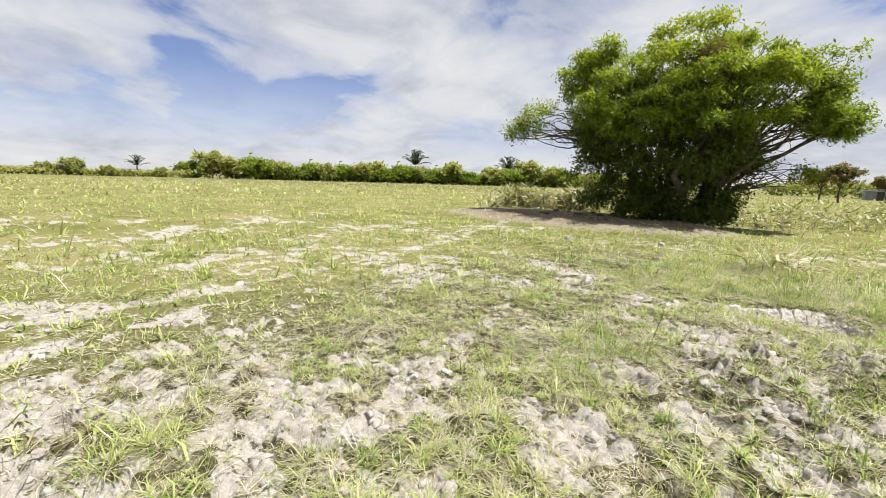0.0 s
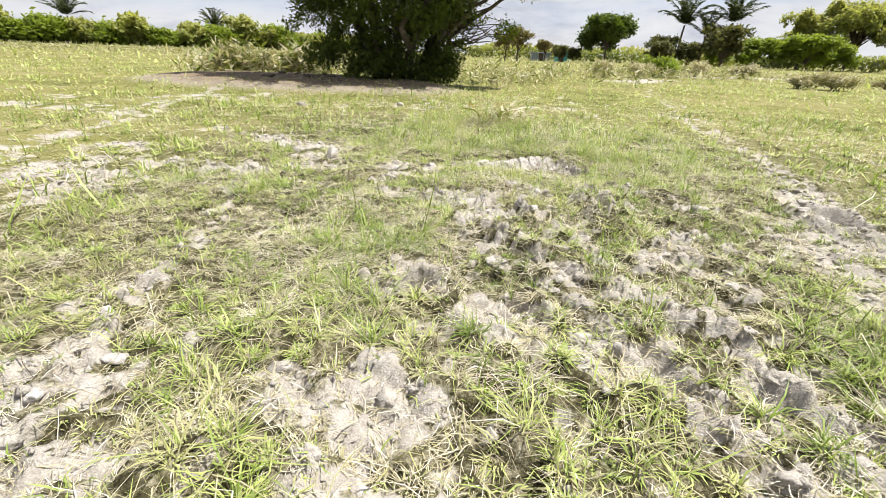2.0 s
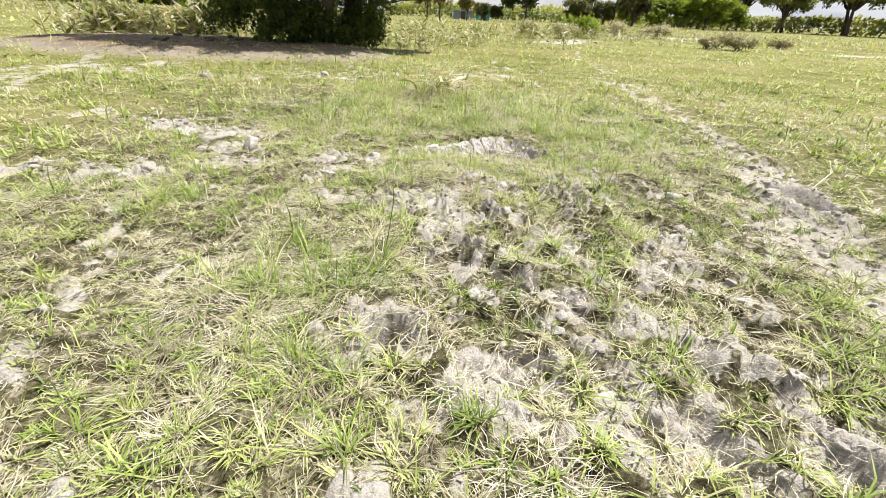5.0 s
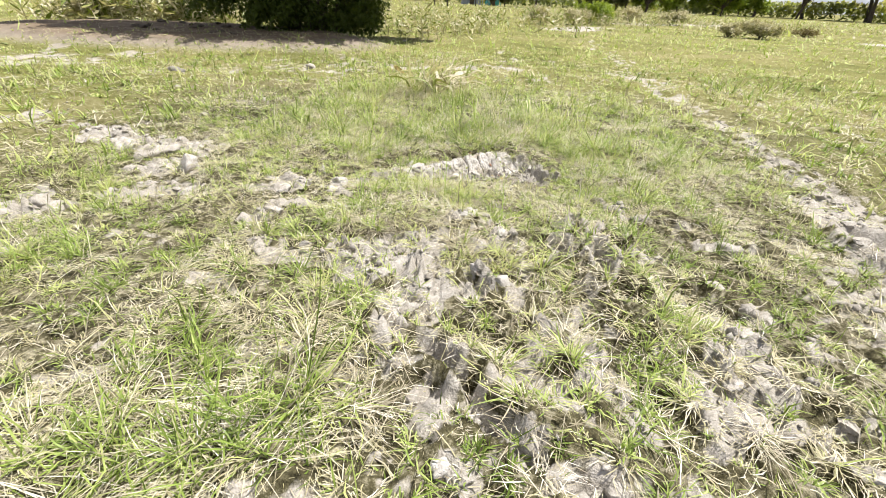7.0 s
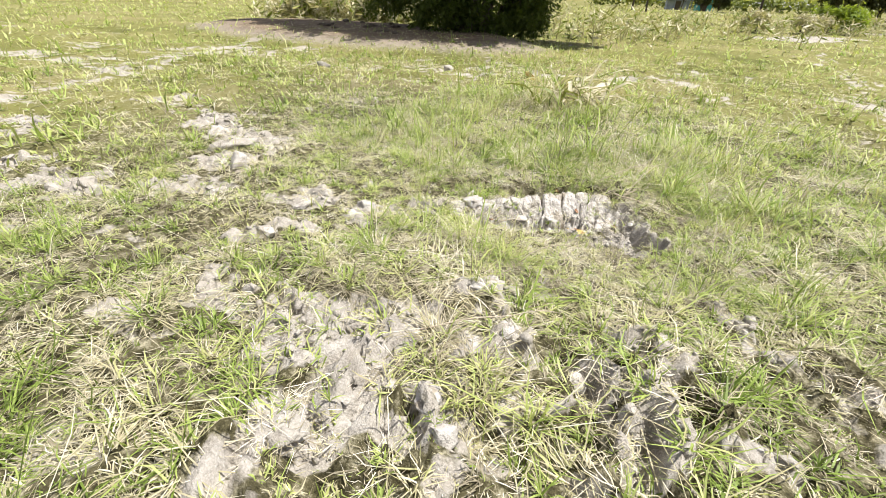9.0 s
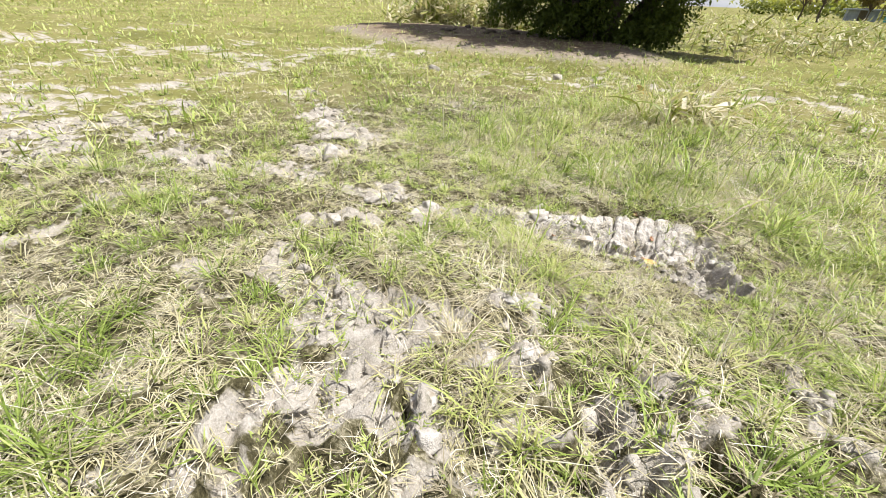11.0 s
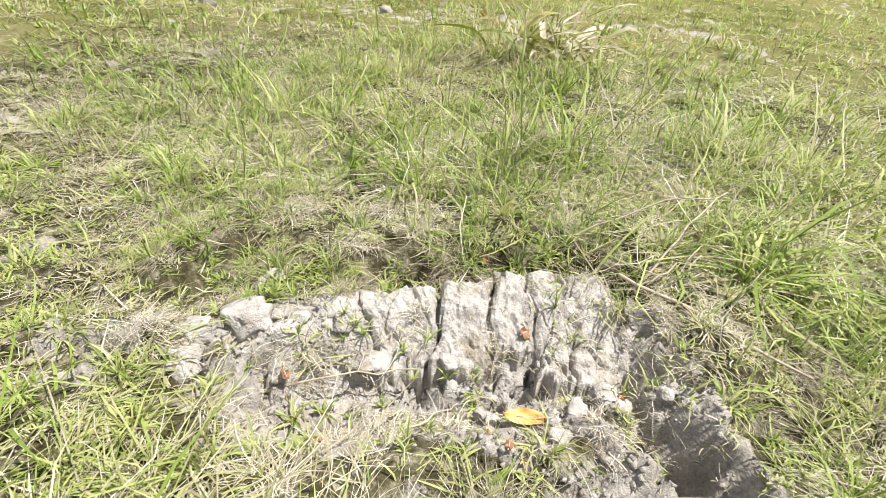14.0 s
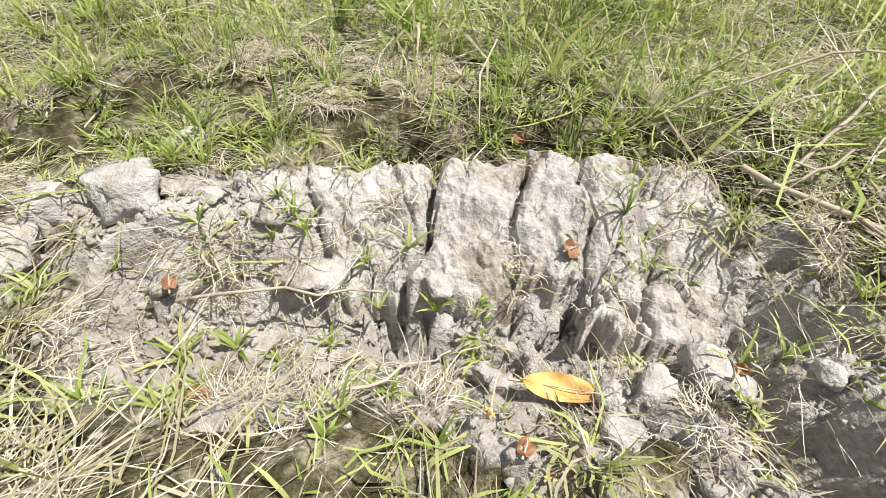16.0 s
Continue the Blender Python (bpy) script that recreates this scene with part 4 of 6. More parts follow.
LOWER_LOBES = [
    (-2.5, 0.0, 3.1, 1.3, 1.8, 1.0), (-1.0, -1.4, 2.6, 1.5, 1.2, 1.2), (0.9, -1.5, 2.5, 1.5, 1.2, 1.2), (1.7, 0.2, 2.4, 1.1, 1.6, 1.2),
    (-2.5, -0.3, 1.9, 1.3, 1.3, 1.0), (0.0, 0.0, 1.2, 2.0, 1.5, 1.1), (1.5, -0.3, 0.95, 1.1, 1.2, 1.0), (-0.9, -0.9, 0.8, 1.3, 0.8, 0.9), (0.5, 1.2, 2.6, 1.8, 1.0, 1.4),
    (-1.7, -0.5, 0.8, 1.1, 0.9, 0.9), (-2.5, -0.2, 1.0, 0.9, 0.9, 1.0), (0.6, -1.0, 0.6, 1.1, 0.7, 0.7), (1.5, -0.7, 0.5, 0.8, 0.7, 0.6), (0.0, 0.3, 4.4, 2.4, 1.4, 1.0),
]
WITHERED_LOBES = [(0.7, -2.0, 5.3, 0.9, 0.6, 0.5), (1.2, -1.6, 5.0, 0.6, 0.5, 0.4)]
UPPER_LOBES, THIN_LOBES, LOWER_LOBES, WITHERED_LOBES = ([tuple(SIZE * v for v in lobe) for lobe in lobes] for lobes in (UPPER_LOBES, THIN_LOBES, LOWER_LOBES, WITHERED_LOBES))


def sprays(lobes, each, gen):
    """Flat sprays of foliage set in tiers round the lobes, with dark air between them."""
    out = []
    for s, d, z, rs, rd, rz in lobes:
        for _ in range(each):
            w = gen.normal(0, 1, 3)
            w[2] = w[2] * 0.8 + 0.15
            w /= np.linalg.norm(w)
            r = gen.uniform(0.75, 1.05)
            size = gen.uniform(0.34, 0.62)
            out.append((s + w[0] * rs * r, d + w[1] * rd * r, z + w[2] * rz * r, size * 1.15, size, size * 0.42))
    return out



turn = math.degrees(math.atan2(0.30946, 0.95091))
tree = thing("shade_tree", pose(TREE_AT[0], TREE_AT[1], tree_z - 0.03, 0, 0, turn), "broad many-stemmed green shade tree on a bare earth mound", "tree")
stems = []
for s, d, z, rs, rd, rz in UPPER_LOBES:
    foot = (np.clip(s * 0.22, -0.9, 0.9) + gen.normal(0, 0.15), np.clip(d * 0.22, -0.5, 0.5) + gen.normal(0, 0.12), 0.0)
    stems.append(bent(foot, (s, d, z), gen.uniform(0.09, 0.15), 0.03, 0.16, gen, 8, 0.35))
branches = []
for s, d, z, rs, rd, rz in UPPER_LOBES + THIN_LOBES:
    start = (s * 0.45, d * 0.45, z * 0.62) if abs(s) < 4.6 else (s * 0.45, d * 0.4, z * 0.78)
    for _ in range(7):
        w = gen.normal(0, 1, 3)
        w /= np.linalg.norm(w)
        end = (s + w[0] * rs * 0.85, d + w[1] * rd * 0.85, z + w[2] * rz * 0.8)
        branches.append(bent(start, end, 0.035, 0.008, 0.14, gen, 6, 0.12))
        mid = np.array(branches[-1][0][3])
        for _ in range(2):
            branches.append(bent(tuple(mid), tuple(mid + gen.normal(0, 1, 3) * np.array((rs, rd, rz)) * 0.6), 0.014, 0.005, 0.06, gen, 4))
for limb in stems:
    part("stem", tubes_mesh("stem", [limb], bark_mat, 8), tree, "crooked dark grey-brown stem")
for i in range(0, len(branches), 21):
    part("limb", tubes_mesh("limb", branches[i:i + 21], bark_mat, 5), tree)
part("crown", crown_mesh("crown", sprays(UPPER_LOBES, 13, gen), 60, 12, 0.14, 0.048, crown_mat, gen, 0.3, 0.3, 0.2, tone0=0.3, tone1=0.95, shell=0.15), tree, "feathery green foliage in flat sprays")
part("withered_spray", crown_mesh("withered_spray", WITHERED_LOBES, 160, 8, 0.1, 0.05, rust_mat, gen, 0.3, 0.3, 0.2, shell=0.2), tree, "withered brown twigs and leaves")
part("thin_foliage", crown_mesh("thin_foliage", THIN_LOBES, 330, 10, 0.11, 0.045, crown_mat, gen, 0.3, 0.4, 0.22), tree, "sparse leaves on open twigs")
# inner and lower leaves get their shade from the darker leaf colour
part("undergrowth", crown_mesh("undergrowth", LOWER_LOBES, 1000, 10, 0.13, 0.055, shaded_leaf_mat, gen, 0.5, 0.43, 0.2, shell=0.4), tree, "dense leaves round the stems, coloured dark as in shade")


def far_tree(name, label, group, height, width, mat, seed, count=900, leaf=0.5, bole=0.3, flat=0.5, lobes_n=9, gap=0.34, lean=0.0):
    """A tree seen from afar: forked trunk and a lobed crown of leaf clumps, built round the origin."""
    g = np.random.default_rng(seed)
    lobes = []
    lobes_n = int(1.6 * lobes_n)
    for i in range(lobes_n):
        w = 2 * math.pi * (2.4 * i / lobes_n + 0.1 * g.random())
        r = width * 0.5 * g.uniform(0.2, 0.85)
        zz = height * (bole + (1 - bole) * g.uniform(0.2, 0.85))
        size = width * g.uniform(0.11, 0.22)
        lobes.append((r * math.cos(w), r * math.sin(w), zz, size, size, min(size * (0.6 + flat * 0.5), (height - zz))))
    lobes.append((0, 0, height * 0.75, width * 0.22, width * 0.22, height * 0.18))
    at = thing(name, Matrix(), label, "tree", group)
    fork = (lean * height * 0.3, 0, height * bole * 0.9)
    limbs = [bent((0, 0, -0.3), fork, height * 0.028, height * 0.02, height * 0.01, g, 4)]
    limbs += [bent(fork, (l[0] * 0.8, l[1] * 0.8, l[2]), height * 0.014, height * 0.004, height * 0.015, g, 4) for l in lobes]
    part("trunk", tubes_mesh("trunk", limbs, bark_mat, 5), at)
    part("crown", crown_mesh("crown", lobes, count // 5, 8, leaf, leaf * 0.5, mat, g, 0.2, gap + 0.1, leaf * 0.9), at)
    return at


def ground_z(x, y):
    at = np.array([float(x)]), np.array([float(y)])
    return float(max(surface(*at)[0][0], bank_face(*at)[0]))


def place(ob, x, y, turn=0, size=1.0, squash=1.0):
    ob.scale = (size, size, size * squash)
    ob.matrix_basis = pose(x, y, ground_z(x, y), 0, 0, turn) @ Matrix.Diagonal((size, size, size * squash, 1))
    return ob


def repeat(ob, x, y, turn=0, size=1.0, squash=1.0):
    c = copy_thing(ob, pose(x, y, ground_z(x, y), 0, 0, turn))
    c.matrix_basis = pose(x, y, ground_z(x, y), 0, 0, turn) @ Matrix.Diagonal((size, size, size * squash, 1))
    return c


def palm(name, label, height, fronds, reach, seed):
    g = np.random.default_rng(seed)
    at = thing(name, Matrix(), label, "palm tree", "palms at the field's edge")
    part("trunk", tubes_mesh("trunk", [bent((0, 0, -0.3), (0.3, 0, height), 0.24, 0.17, 0.05, g, 6)], bark_mat, 7), at)
    for i in range(fronds):
        w = 2 * math.pi * i / fronds + g.normal(0, 0.2)
        tip0 = 0.08 + 0.85 * (i % 4) / 3 + g.normal(0, 0.1)
        bow = g.uniform(0.35, 0.9)
        cen, axs = [], []
        spine = []
        p = np.array((0.3, 0.0, height))
        for j in range(15):
            k = j / 14
            lean = tip0 + bow * k * k
            p = p + reach / 14 * np.array((math.sin(lean) * math.cos(w), math.sin(lean) * math.sin(w), math.cos(lean)))
            spine.append(tuple(p))
            if j == 0:
                continue
            o = np.array((math.cos(w), math.sin(w), 0.1))
            s = np.array((-math.sin(w), math.cos(w), 0))
            for q in (-1, 1):
                for _ in range(3):
                    a = o * 0.7 * math.sin(lean) + np.array((0, 0, 0.7 * math.cos(lean))) + 0.8 * q * s + np.array((0, 0, -0.35)) + g.normal(0, 0.12, 3)
                    cen.append(p + a * reach * 0.09)
                    axs.append(a)
        v, f, tn = leaves(np.array(cen), np.array(axs), reach * 0.22, reach * 0.042, np.clip(g.normal(0.5, 0.2, len(cen)), 0, 1), g)
        rib, rf = tube(spine, [0.05 - 0.003 * j for j in range(15)], 4)
        rf = np.array(rf) + len(v)
        me = mesh_of("frond", np.concatenate([v, np.array([tuple(q) for q in rib])]), [f, rf], palm_mat, (("tone", np.concatenate([tn, np.full(len(rib), 0.6)])),), shade=False)
        part("frond", me, at)
    return at


EDGE = "trees along the field's edge"
place(far_tree("round_tree", "round dark green tree standing in the pasture", EDGE, 8.4, 12.5, dark_mat, 21, 1400, 0.7, 0.34, 0.8, 10, 0.3), 15.0, 102.0)
place(palm("palm_tree", "tall palm with upswept ragged fronds", 7.4, 20, 5.2, 31), 29.3, 106.9)
place(palm("palm_tree", "tall palm with upswept ragged fronds", 7.8, 21, 5.0, 32), 37.0, 104.6)
place(palm("palm_tree", "smaller drooping palm between taller trees", 5.6, 14, 4.4, 33), 33.6, 107.0)
bright = far_tree("spreading_tree", "low spreading bright green tree", EDGE, 6.2, 11.0, bright_mat, 41, 900, 0.75, 0.22, 0.2, 9, 0.33)
place(bright, 53.0, 107.5)
for x, y, r, s in ((45.5, 111, 70, 0.9), (62, 118, 160, 0.85), (39, 116, 220, 0.75)):
    repeat(bright, x, y, r, s)
dull = far_tree("brown_tree", "dull brown-leaved tree below the palms", EDGE, 7.0, 9.0, dull_mat, 51, 700, 0.75, 0.22, 0.6, 8, 0.34)
place(dull, 35.3, 99.7)
for x, y, r, s in ((26, 104, 50, 0.75), (24.0, 99, 140, 0.6), (30, 101, 260, 0.6), (6.5, 104, 20, 0.45), (9.3, 106, 90, 0.4)):
    repeat(dull, x, y, r, s)
rusty = far_tree("rusty_tree", "small thin tree with rust-coloured leaves", EDGE, 6.0, 5.0, rust_mat, 61, 900, 0.4, 0.4, 0.5, 7, 0.4)
place(rusty, -1.0, 80.2, 0, 0.85)
for x, y, r, s in ((3.4, 96, 40, 0.65), (-3.8, 92, 120, 0.8)):
    repeat(rusty, x, y, r, s)
tall = far_tree("grove_tree", "tall grey-green grove tree with leaning trunk", "grove trees", 15.0, 15.0, woods_mat, 71, 1200, 0.7, 0.34, 0.6, 11, 0.36, 0.25)
place(tall, 71.0, 128.0)
for x, y, r, s, q in ((63, 131, 60, 0.85, 1.0), (80.3, 124.6, 140, 0.95, 1.0), (86, 112, 200, 1.0, 1.0), (93, 104, 250, 0.95, 1.05), (99, 96, 300, 1.05, 0.9), (104, 88, 20, 1.0, 1.0),
                      (90, 118, 100, 1.1, 1.0), (108, 78, 170, 1.0, 1.0), (112, 66, 230, 1.1, 0.95), (100, 110, 80, 1.2, 1.0), (116, 54, 10, 1.0, 1.0), (76, 120, 330, 0.7, 1.0),
                      (119, 42, 70, 1.1, 1.0), (121, 28, 130, 1.0, 1.0)):
    repeat(tall, x, y, r, s, q)
# the far hedge and woods beyond the open side of the field
hedge_dark = far_tree("hedgerow_tree", "green hedgerow tree on the far field side", "far hedgerow", 7.0, 10.0, woods_mat, 81, 280, 1.2, 0.1, 0.8, 9, 0.3)
hedge_bright = far_tree("hedgerow_tree", "light green hedgerow tree on the far field side", "far hedgerow", 6.2, 10.0, bright_mat, 82, 280, 1.2, 0.1, 0.7, 9, 0.3)
place(hedge_dark, -86, 149)
place(hedge_bright, -95, 143)
gen = np.random.default_rng(9)
for i in range(34):
    k = i / 33
    # follow the hedge from the wood's end to the far corner of the field
    x = -80 - 82 * math.sin(k * 1.45) + gen.normal(0, 2.5)
    y = 152 - 105 * k ** 1.05 + gen.normal(0, 2.5) - 6
    if k > 0.94:
        continue
    repeat(hedge_dark if gen.random() < 0.5 else hedge_bright, x, y, gen.uniform(0, 360), gen.uniform(0.75, 1.2), gen.uniform(0.85, 1.1))
for i in range(8):
    x, y = -163 + gen.normal(0, 4), 45 - 10.4 * i + gen.normal(0, 2)
    repeat(hedge_dark, x - 8, y, gen.uniform(0, 360), gen.uniform(0.3, 0.6) * (1.2 if i > 5 else 0.7), 0.9)
place(palm("palm_tree", "broad palm rising above the far hedgerow", 7.0, 22, 5.6, 34), -126.8, 114.2)
place(palm("palm_tree", "palm rising above the far hedgerow", 6.0, 20, 5.2, 35), -100.4, 139.4)
place(palm("palm_tree", "small dark palm at the field's far corner", 3.4, 13, 3.4, 36), -165, 29.5)
for x, y, s in ((-166, 14, 0.95), (-170, 8, 0.7), (-164, 22, 0.6), (-163, 36, 0.6)):
    repeat(hedge_dark, x, y, 40 * s, s * 0.75, 1.0)


# ---- huts at the far side ----
def block(name, x0, x1, y0, y1, z0, z1, mat, bevel=0.02):
    bm = bmesh.new()
    bmesh.ops.create_cube(bm, size=1.0, matrix=Matrix.Translation(((x0 + x1) / 2, (y0 + y1) / 2, (z0 + z1) / 2)) @ Matrix.Diagonal((x1 - x0, y1 - y0, z1 - z0, 1)))
    bmesh.ops.bevel(bm, geom=bm.edges[:], offset=bevel, segments=1, affect="EDGES")
    me = bpy.data.meshes.new(name)
    bm.to_mesh(me)
    bm.free()
    me.materials.append(mat)
    return me


def hut(label, x, y, turn, w, d, h, wall_mat, open_front=False):
    at = thing("hut", pose(x, y, ground_z(x, y), 0, 0, turn), label, "hut", "farm huts")
    part("wall", block("wall", -w / 2, w / 2, -d / 2, d / 2, -0.2, h, wall_mat), at)
    part("roof", block("roof", -w / 2 - 0.5, w / 2 + 0.5, -d / 2 - 0.6, d / 2 + 0.5, h, h + 0.22, roof_mat), at, "grey sheet roof")
    part("door", block("door", -0.5, 0.5, -d / 2 - 0.06, -d / 2 + 0.05, 0.0, 2.0, bark_mat), at)
    for s in (-1, 1):
        part("post", block("post", s * (w / 2 + 0.3) - 0.07, s * (w / 2 + 0.3) + 0.07, -d / 2 - 0.5, -d / 2 - 0.36, -0.2, h, wall_mat), at)
    return at


hut("small turquoise painted hut with a sheet roof", 7.0, 112.0, 5, 2.6, 3.0, 2.4, hut_mat)
hut("low grey farm shed with a sheet roof", 2.5, 116.0, 8, 4.0, 3.0, 1.6, roof_mat)
hut("low pale farm shed below the hedgerow", -93, 141.0, 40, 4.5, 3.0, 1.8, pale_mat)
hut("distant white farmhouse with a sheet roof", -172, 27.0, 80, 5.0, 4.0, 2.2, pale_mat)


# ---- tall dead weeds ----
def weed_patch(n, x0, y0, x1, y1, spread, height, per=7):
    """Ragged standing weeds with drooping withered leaves along a strip of the plan."""
    k = rng.random(n)
    x = x0 + (x1 - x0) * k + rng.normal(0, spread, n)
    y = y0 + (y1 - y0) * k + rng.normal(0, spread, n)
    z, _ = surface(x, y)
    cl = fbm(x * 0.8, y * 0.8, 401, 3)
    keep = rng.random(n) < np.clip(2.2 * (cl - 0.28), 0, 1)
    x, y, z, cl = x[keep], y[keep], z[keep], cl[keep]
    n = len(x)
    tall = height * rng.uniform(0.5, 1.15, n) * (0.6 + 0.7 * cl)
    u = rng.random((n, per))
    turn = rng.uniform(0, 2 * np.pi, (n, per))
    a = np.stack([np.cos(turn), np.sin(turn), rng.uniform(-0.5, 1.1, (n, per))], -1)
    c = np.stack([np.repeat(x[:, None], per, 1), np.repeat(y[:, None], per, 1), z[:, None] + tall[:, None] * (0.15 + 0.8 * u)], -1) + a * 0.16 * height
    tone = np.clip(rng.normal(0.58, 0.34, (n, per)) - 0.25 * (cl[:, None] > 0.55), 0, 1)
    stalk_c = np.stack([x, y, z + tall * 0.45], 1)
    stalk_a = np.stack([rng.normal(0, 0.12, n), rng.normal(0, 0.12, n), np.ones(n)], 1)
    v1, f1, t1 = leaves(c.reshape(-1, 3), a.reshape(-1, 3), 0.42 * height, 0.075 * height, tone.ravel(), rng)
    v2, f2, t2 = leaves(stalk_c, stalk_a, 1.0 * height, 0.03, np.full(n, 0.75), rng)
    return np.concatenate([v1, v2]), np.zeros((0, 4), int), np.concatenate([f1, f2 + len(v1)]), np.concatenate([t1, t2])


grass_object("dead_weeds", "tall bleached dead weeds standing in the pasture", [
    weed_patch(1000, -11.2, 21.8, -6.3, 25.0, 0.7, 1.1), weed_patch(300, -1.2, 25, 6, 30, 2.0, 0.75), weed_patch(480, -2, 32, 12, 40, 3.0, 0.8),
    weed_patch(1000, -34, 51, -8, 45, 4.0, 0.8), weed_patch(2500, -75, 40, -30, 60, 6.0, 0.8), weed_patch(600, 10, 40, 30, 46, 2.0, 0.6),
    weed_patch(50, 0.2, 22.5, 2.2, 24.0, 0.5, 0.6), weed_patch(500, -8, 60, 30, 62, 6.0, 0.8), weed_patch(1200, -100, 20, -70, 45, 6, 0.6),
], weed_mat)


def shrub(label, x, y, height, width, mat, seed, count=260):
    g = np.random.default_rng(seed)
    at = thing("shrub", pose(x, y, ground_z(x, y), 0, 0, g.uniform(0, 360)), label, "shrub", "shrubs in the pasture")
    ends = [(g.normal(0, width * 0.3), g.normal(0, width * 0.3), height * g.uniform(0.5, 0.95)) for _ in range(12)]
    part("branchwork", tubes_mesh("branchwork", [bent((g.normal(0, 0.08), g.normal(0, 0.08), -0.03), e, 0.02, 0.006, 0.04, g, 4) for e in ends], bark_mat, 5), at)
    lobes = [(e[0], e[1], e[2] * 0.8, width * 0.22, width * 0.22, height * 0.25) for e in ends]
    part("leaves", crown_mesh("leaves", lobes, count // 8, 7, 0.2 * height, 0.06 * height, mat, g, -0.1, 0.3, 0.2 * height), at)
    return at


shrub("straw and rust coloured half-dead shrub in the grass", 17.3, 31.8, 0.8, 1.9, weed_mat, 91, 360)
shrub("withered straw-coloured shrub in the grass", 15.8, 32.2, 0.6, 1.1, weed_mat, 92)
shrub("green leafy shrub beside bare sand", 10.6, 41.0, 1.3, 2.2, bright_mat, 93, 400)
shrub("withered straw-coloured shrub in the grass", 14.5, 44.3, 1.1, 1.8, weed_mat, 94)
shrub("withered straw-coloured shrub in the grass", 18.2, 45.7, 1.0, 2.0, weed_mat, 95)
shrub("rust-brown half-dead shrub in the grass", 22.5, 36.5, 0.5, 1.2, rust_mat, 96)
shrub("withered straw-coloured shrub in the grass", 9.0, 38.0, 0.9, 1.6, weed_mat, 97)
shrub("withered straw-coloured shrub in the grass", 6.5, 36.5, 1.0, 1.5, weed_mat, 98)

# continuous scrub under the far hedgerow
def scrub_run(points, n, height, depth, mat, seed, name, label):
    g = np.random.default_rng(seed)
    k = g.random(n) * (len(points) - 1)
    i = np.minimum(k.astype(int), len(points) - 2)
    p = np.array(points, float)
    base = p[i] + (p[i + 1] - p[i]) * (k - i)[:, None] + g.normal(0, depth, (n, 2))
    tall = height * (0.35 + 1.1 * fbm(base[:, 0] * 0.11, base[:, 1] * 0.11, seed, 4))
    z = tall * g.random(n) ** 0.6
    c = np.stack([base[:, 0], base[:, 1], z], 1)
    a = g.normal(0, 1, (n, 3))
    # tone climbs with height, painting lit tops and a shaded foot into the scrub
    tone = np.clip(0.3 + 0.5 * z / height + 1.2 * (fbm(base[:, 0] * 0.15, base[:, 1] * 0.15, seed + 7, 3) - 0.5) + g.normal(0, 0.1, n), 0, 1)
    v, f, tn = leaves(c, a, 1.0, 0.6, tone, g)
    return thing(name, Matrix(), label, "hedge", data=mesh_of(name, v, [f], mat, (("tone", tn),), shade=False), kind="stuff")


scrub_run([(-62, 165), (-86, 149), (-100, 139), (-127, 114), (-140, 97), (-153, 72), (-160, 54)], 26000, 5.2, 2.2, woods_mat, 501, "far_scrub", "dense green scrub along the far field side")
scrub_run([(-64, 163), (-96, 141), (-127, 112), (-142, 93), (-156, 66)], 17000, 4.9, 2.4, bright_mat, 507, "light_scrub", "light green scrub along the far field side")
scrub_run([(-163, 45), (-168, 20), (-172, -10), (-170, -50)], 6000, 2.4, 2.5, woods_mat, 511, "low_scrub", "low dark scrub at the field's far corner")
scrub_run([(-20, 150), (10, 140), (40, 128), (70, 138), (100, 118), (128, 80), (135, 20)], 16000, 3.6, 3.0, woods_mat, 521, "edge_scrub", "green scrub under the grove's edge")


# ---- clods of dry clay ----
def clod_mesh(seed, mat, stretch=(1, 1, 0.7), rough=0.3):
    g = np.random.default_rng(seed)
    bm = bmesh.new()
    bmesh.ops.create_icosphere(bm, subdivisions=3, radius=1.0)
    cuts = [(Vector(g.normal(0, 1, 3)).normalized(), g.uniform(0.42, 0.85)) for _ in range(13)]
    off = Vector(g.uniform(-50, 50, 3))
    for v in bm.verts:
        p = v.co.copy()
        for n, d in cuts:
            over = p.dot(n) - d
            if over > 0:
                p -= n * over * 0.88
        q = 1 + rough * (noise.fractal(p * 3.2 + off, 0.7, 2.1, 5)) + 0.07 * noise.noise(p * 11 + off)
        p *= q
        v.co = Vector((p.x * stretch[0], p.y * stretch[1], p.z * stretch[2]))
    me = bpy.data.meshes.new("clod")
    bm.to_mesh(me)
    bm.free()
    me.materials.append(mat)
    me.polygons.foreach_set("use_smooth", [True] * len(me.polygons))
    return me


CLODS_PALE = [clod_mesh(600 + i, white_soil, ((1, 0.8, 0.65), (1, 1, 0.75), (1.2, 0.7, 0.55), (0.9, 0.75, 0.9))[i % 4]) for i in range(8)]
SLABS = [clod_mesh(750 + i, soil if i % 2 else white_soil, (1.2, 0.9, 0.45), 0.45) for i in range(4)]
DUNG = [clod_mesh(760 + i, bark_mat, (1.2, 0.9, 0.5), 0.4) for i in range(3)]
CLODS_GREY = [clod_mesh(700 + i, soil, ((1, 0.8, 0.6), (1, 1, 0.7), (1.3, 0.7, 0.5), (0.9, 0.8, 0.8))[i % 4]) for i in range(8)]


def clod(x, y, size, mesh, turn, label, sink=0.35, tilt=0.0):
    ob = new("clay_clod", mesh)
    ob.matrix_basis = pose(x, y, ground_z(x, y) + size * (0.6 - 2 * sink * 0.6), tilt, tilt * 0.5, turn) @ Matrix.Diagonal((size, size, size, 1))
    return tagged(ob, label, "clod", "clods of dry clay")


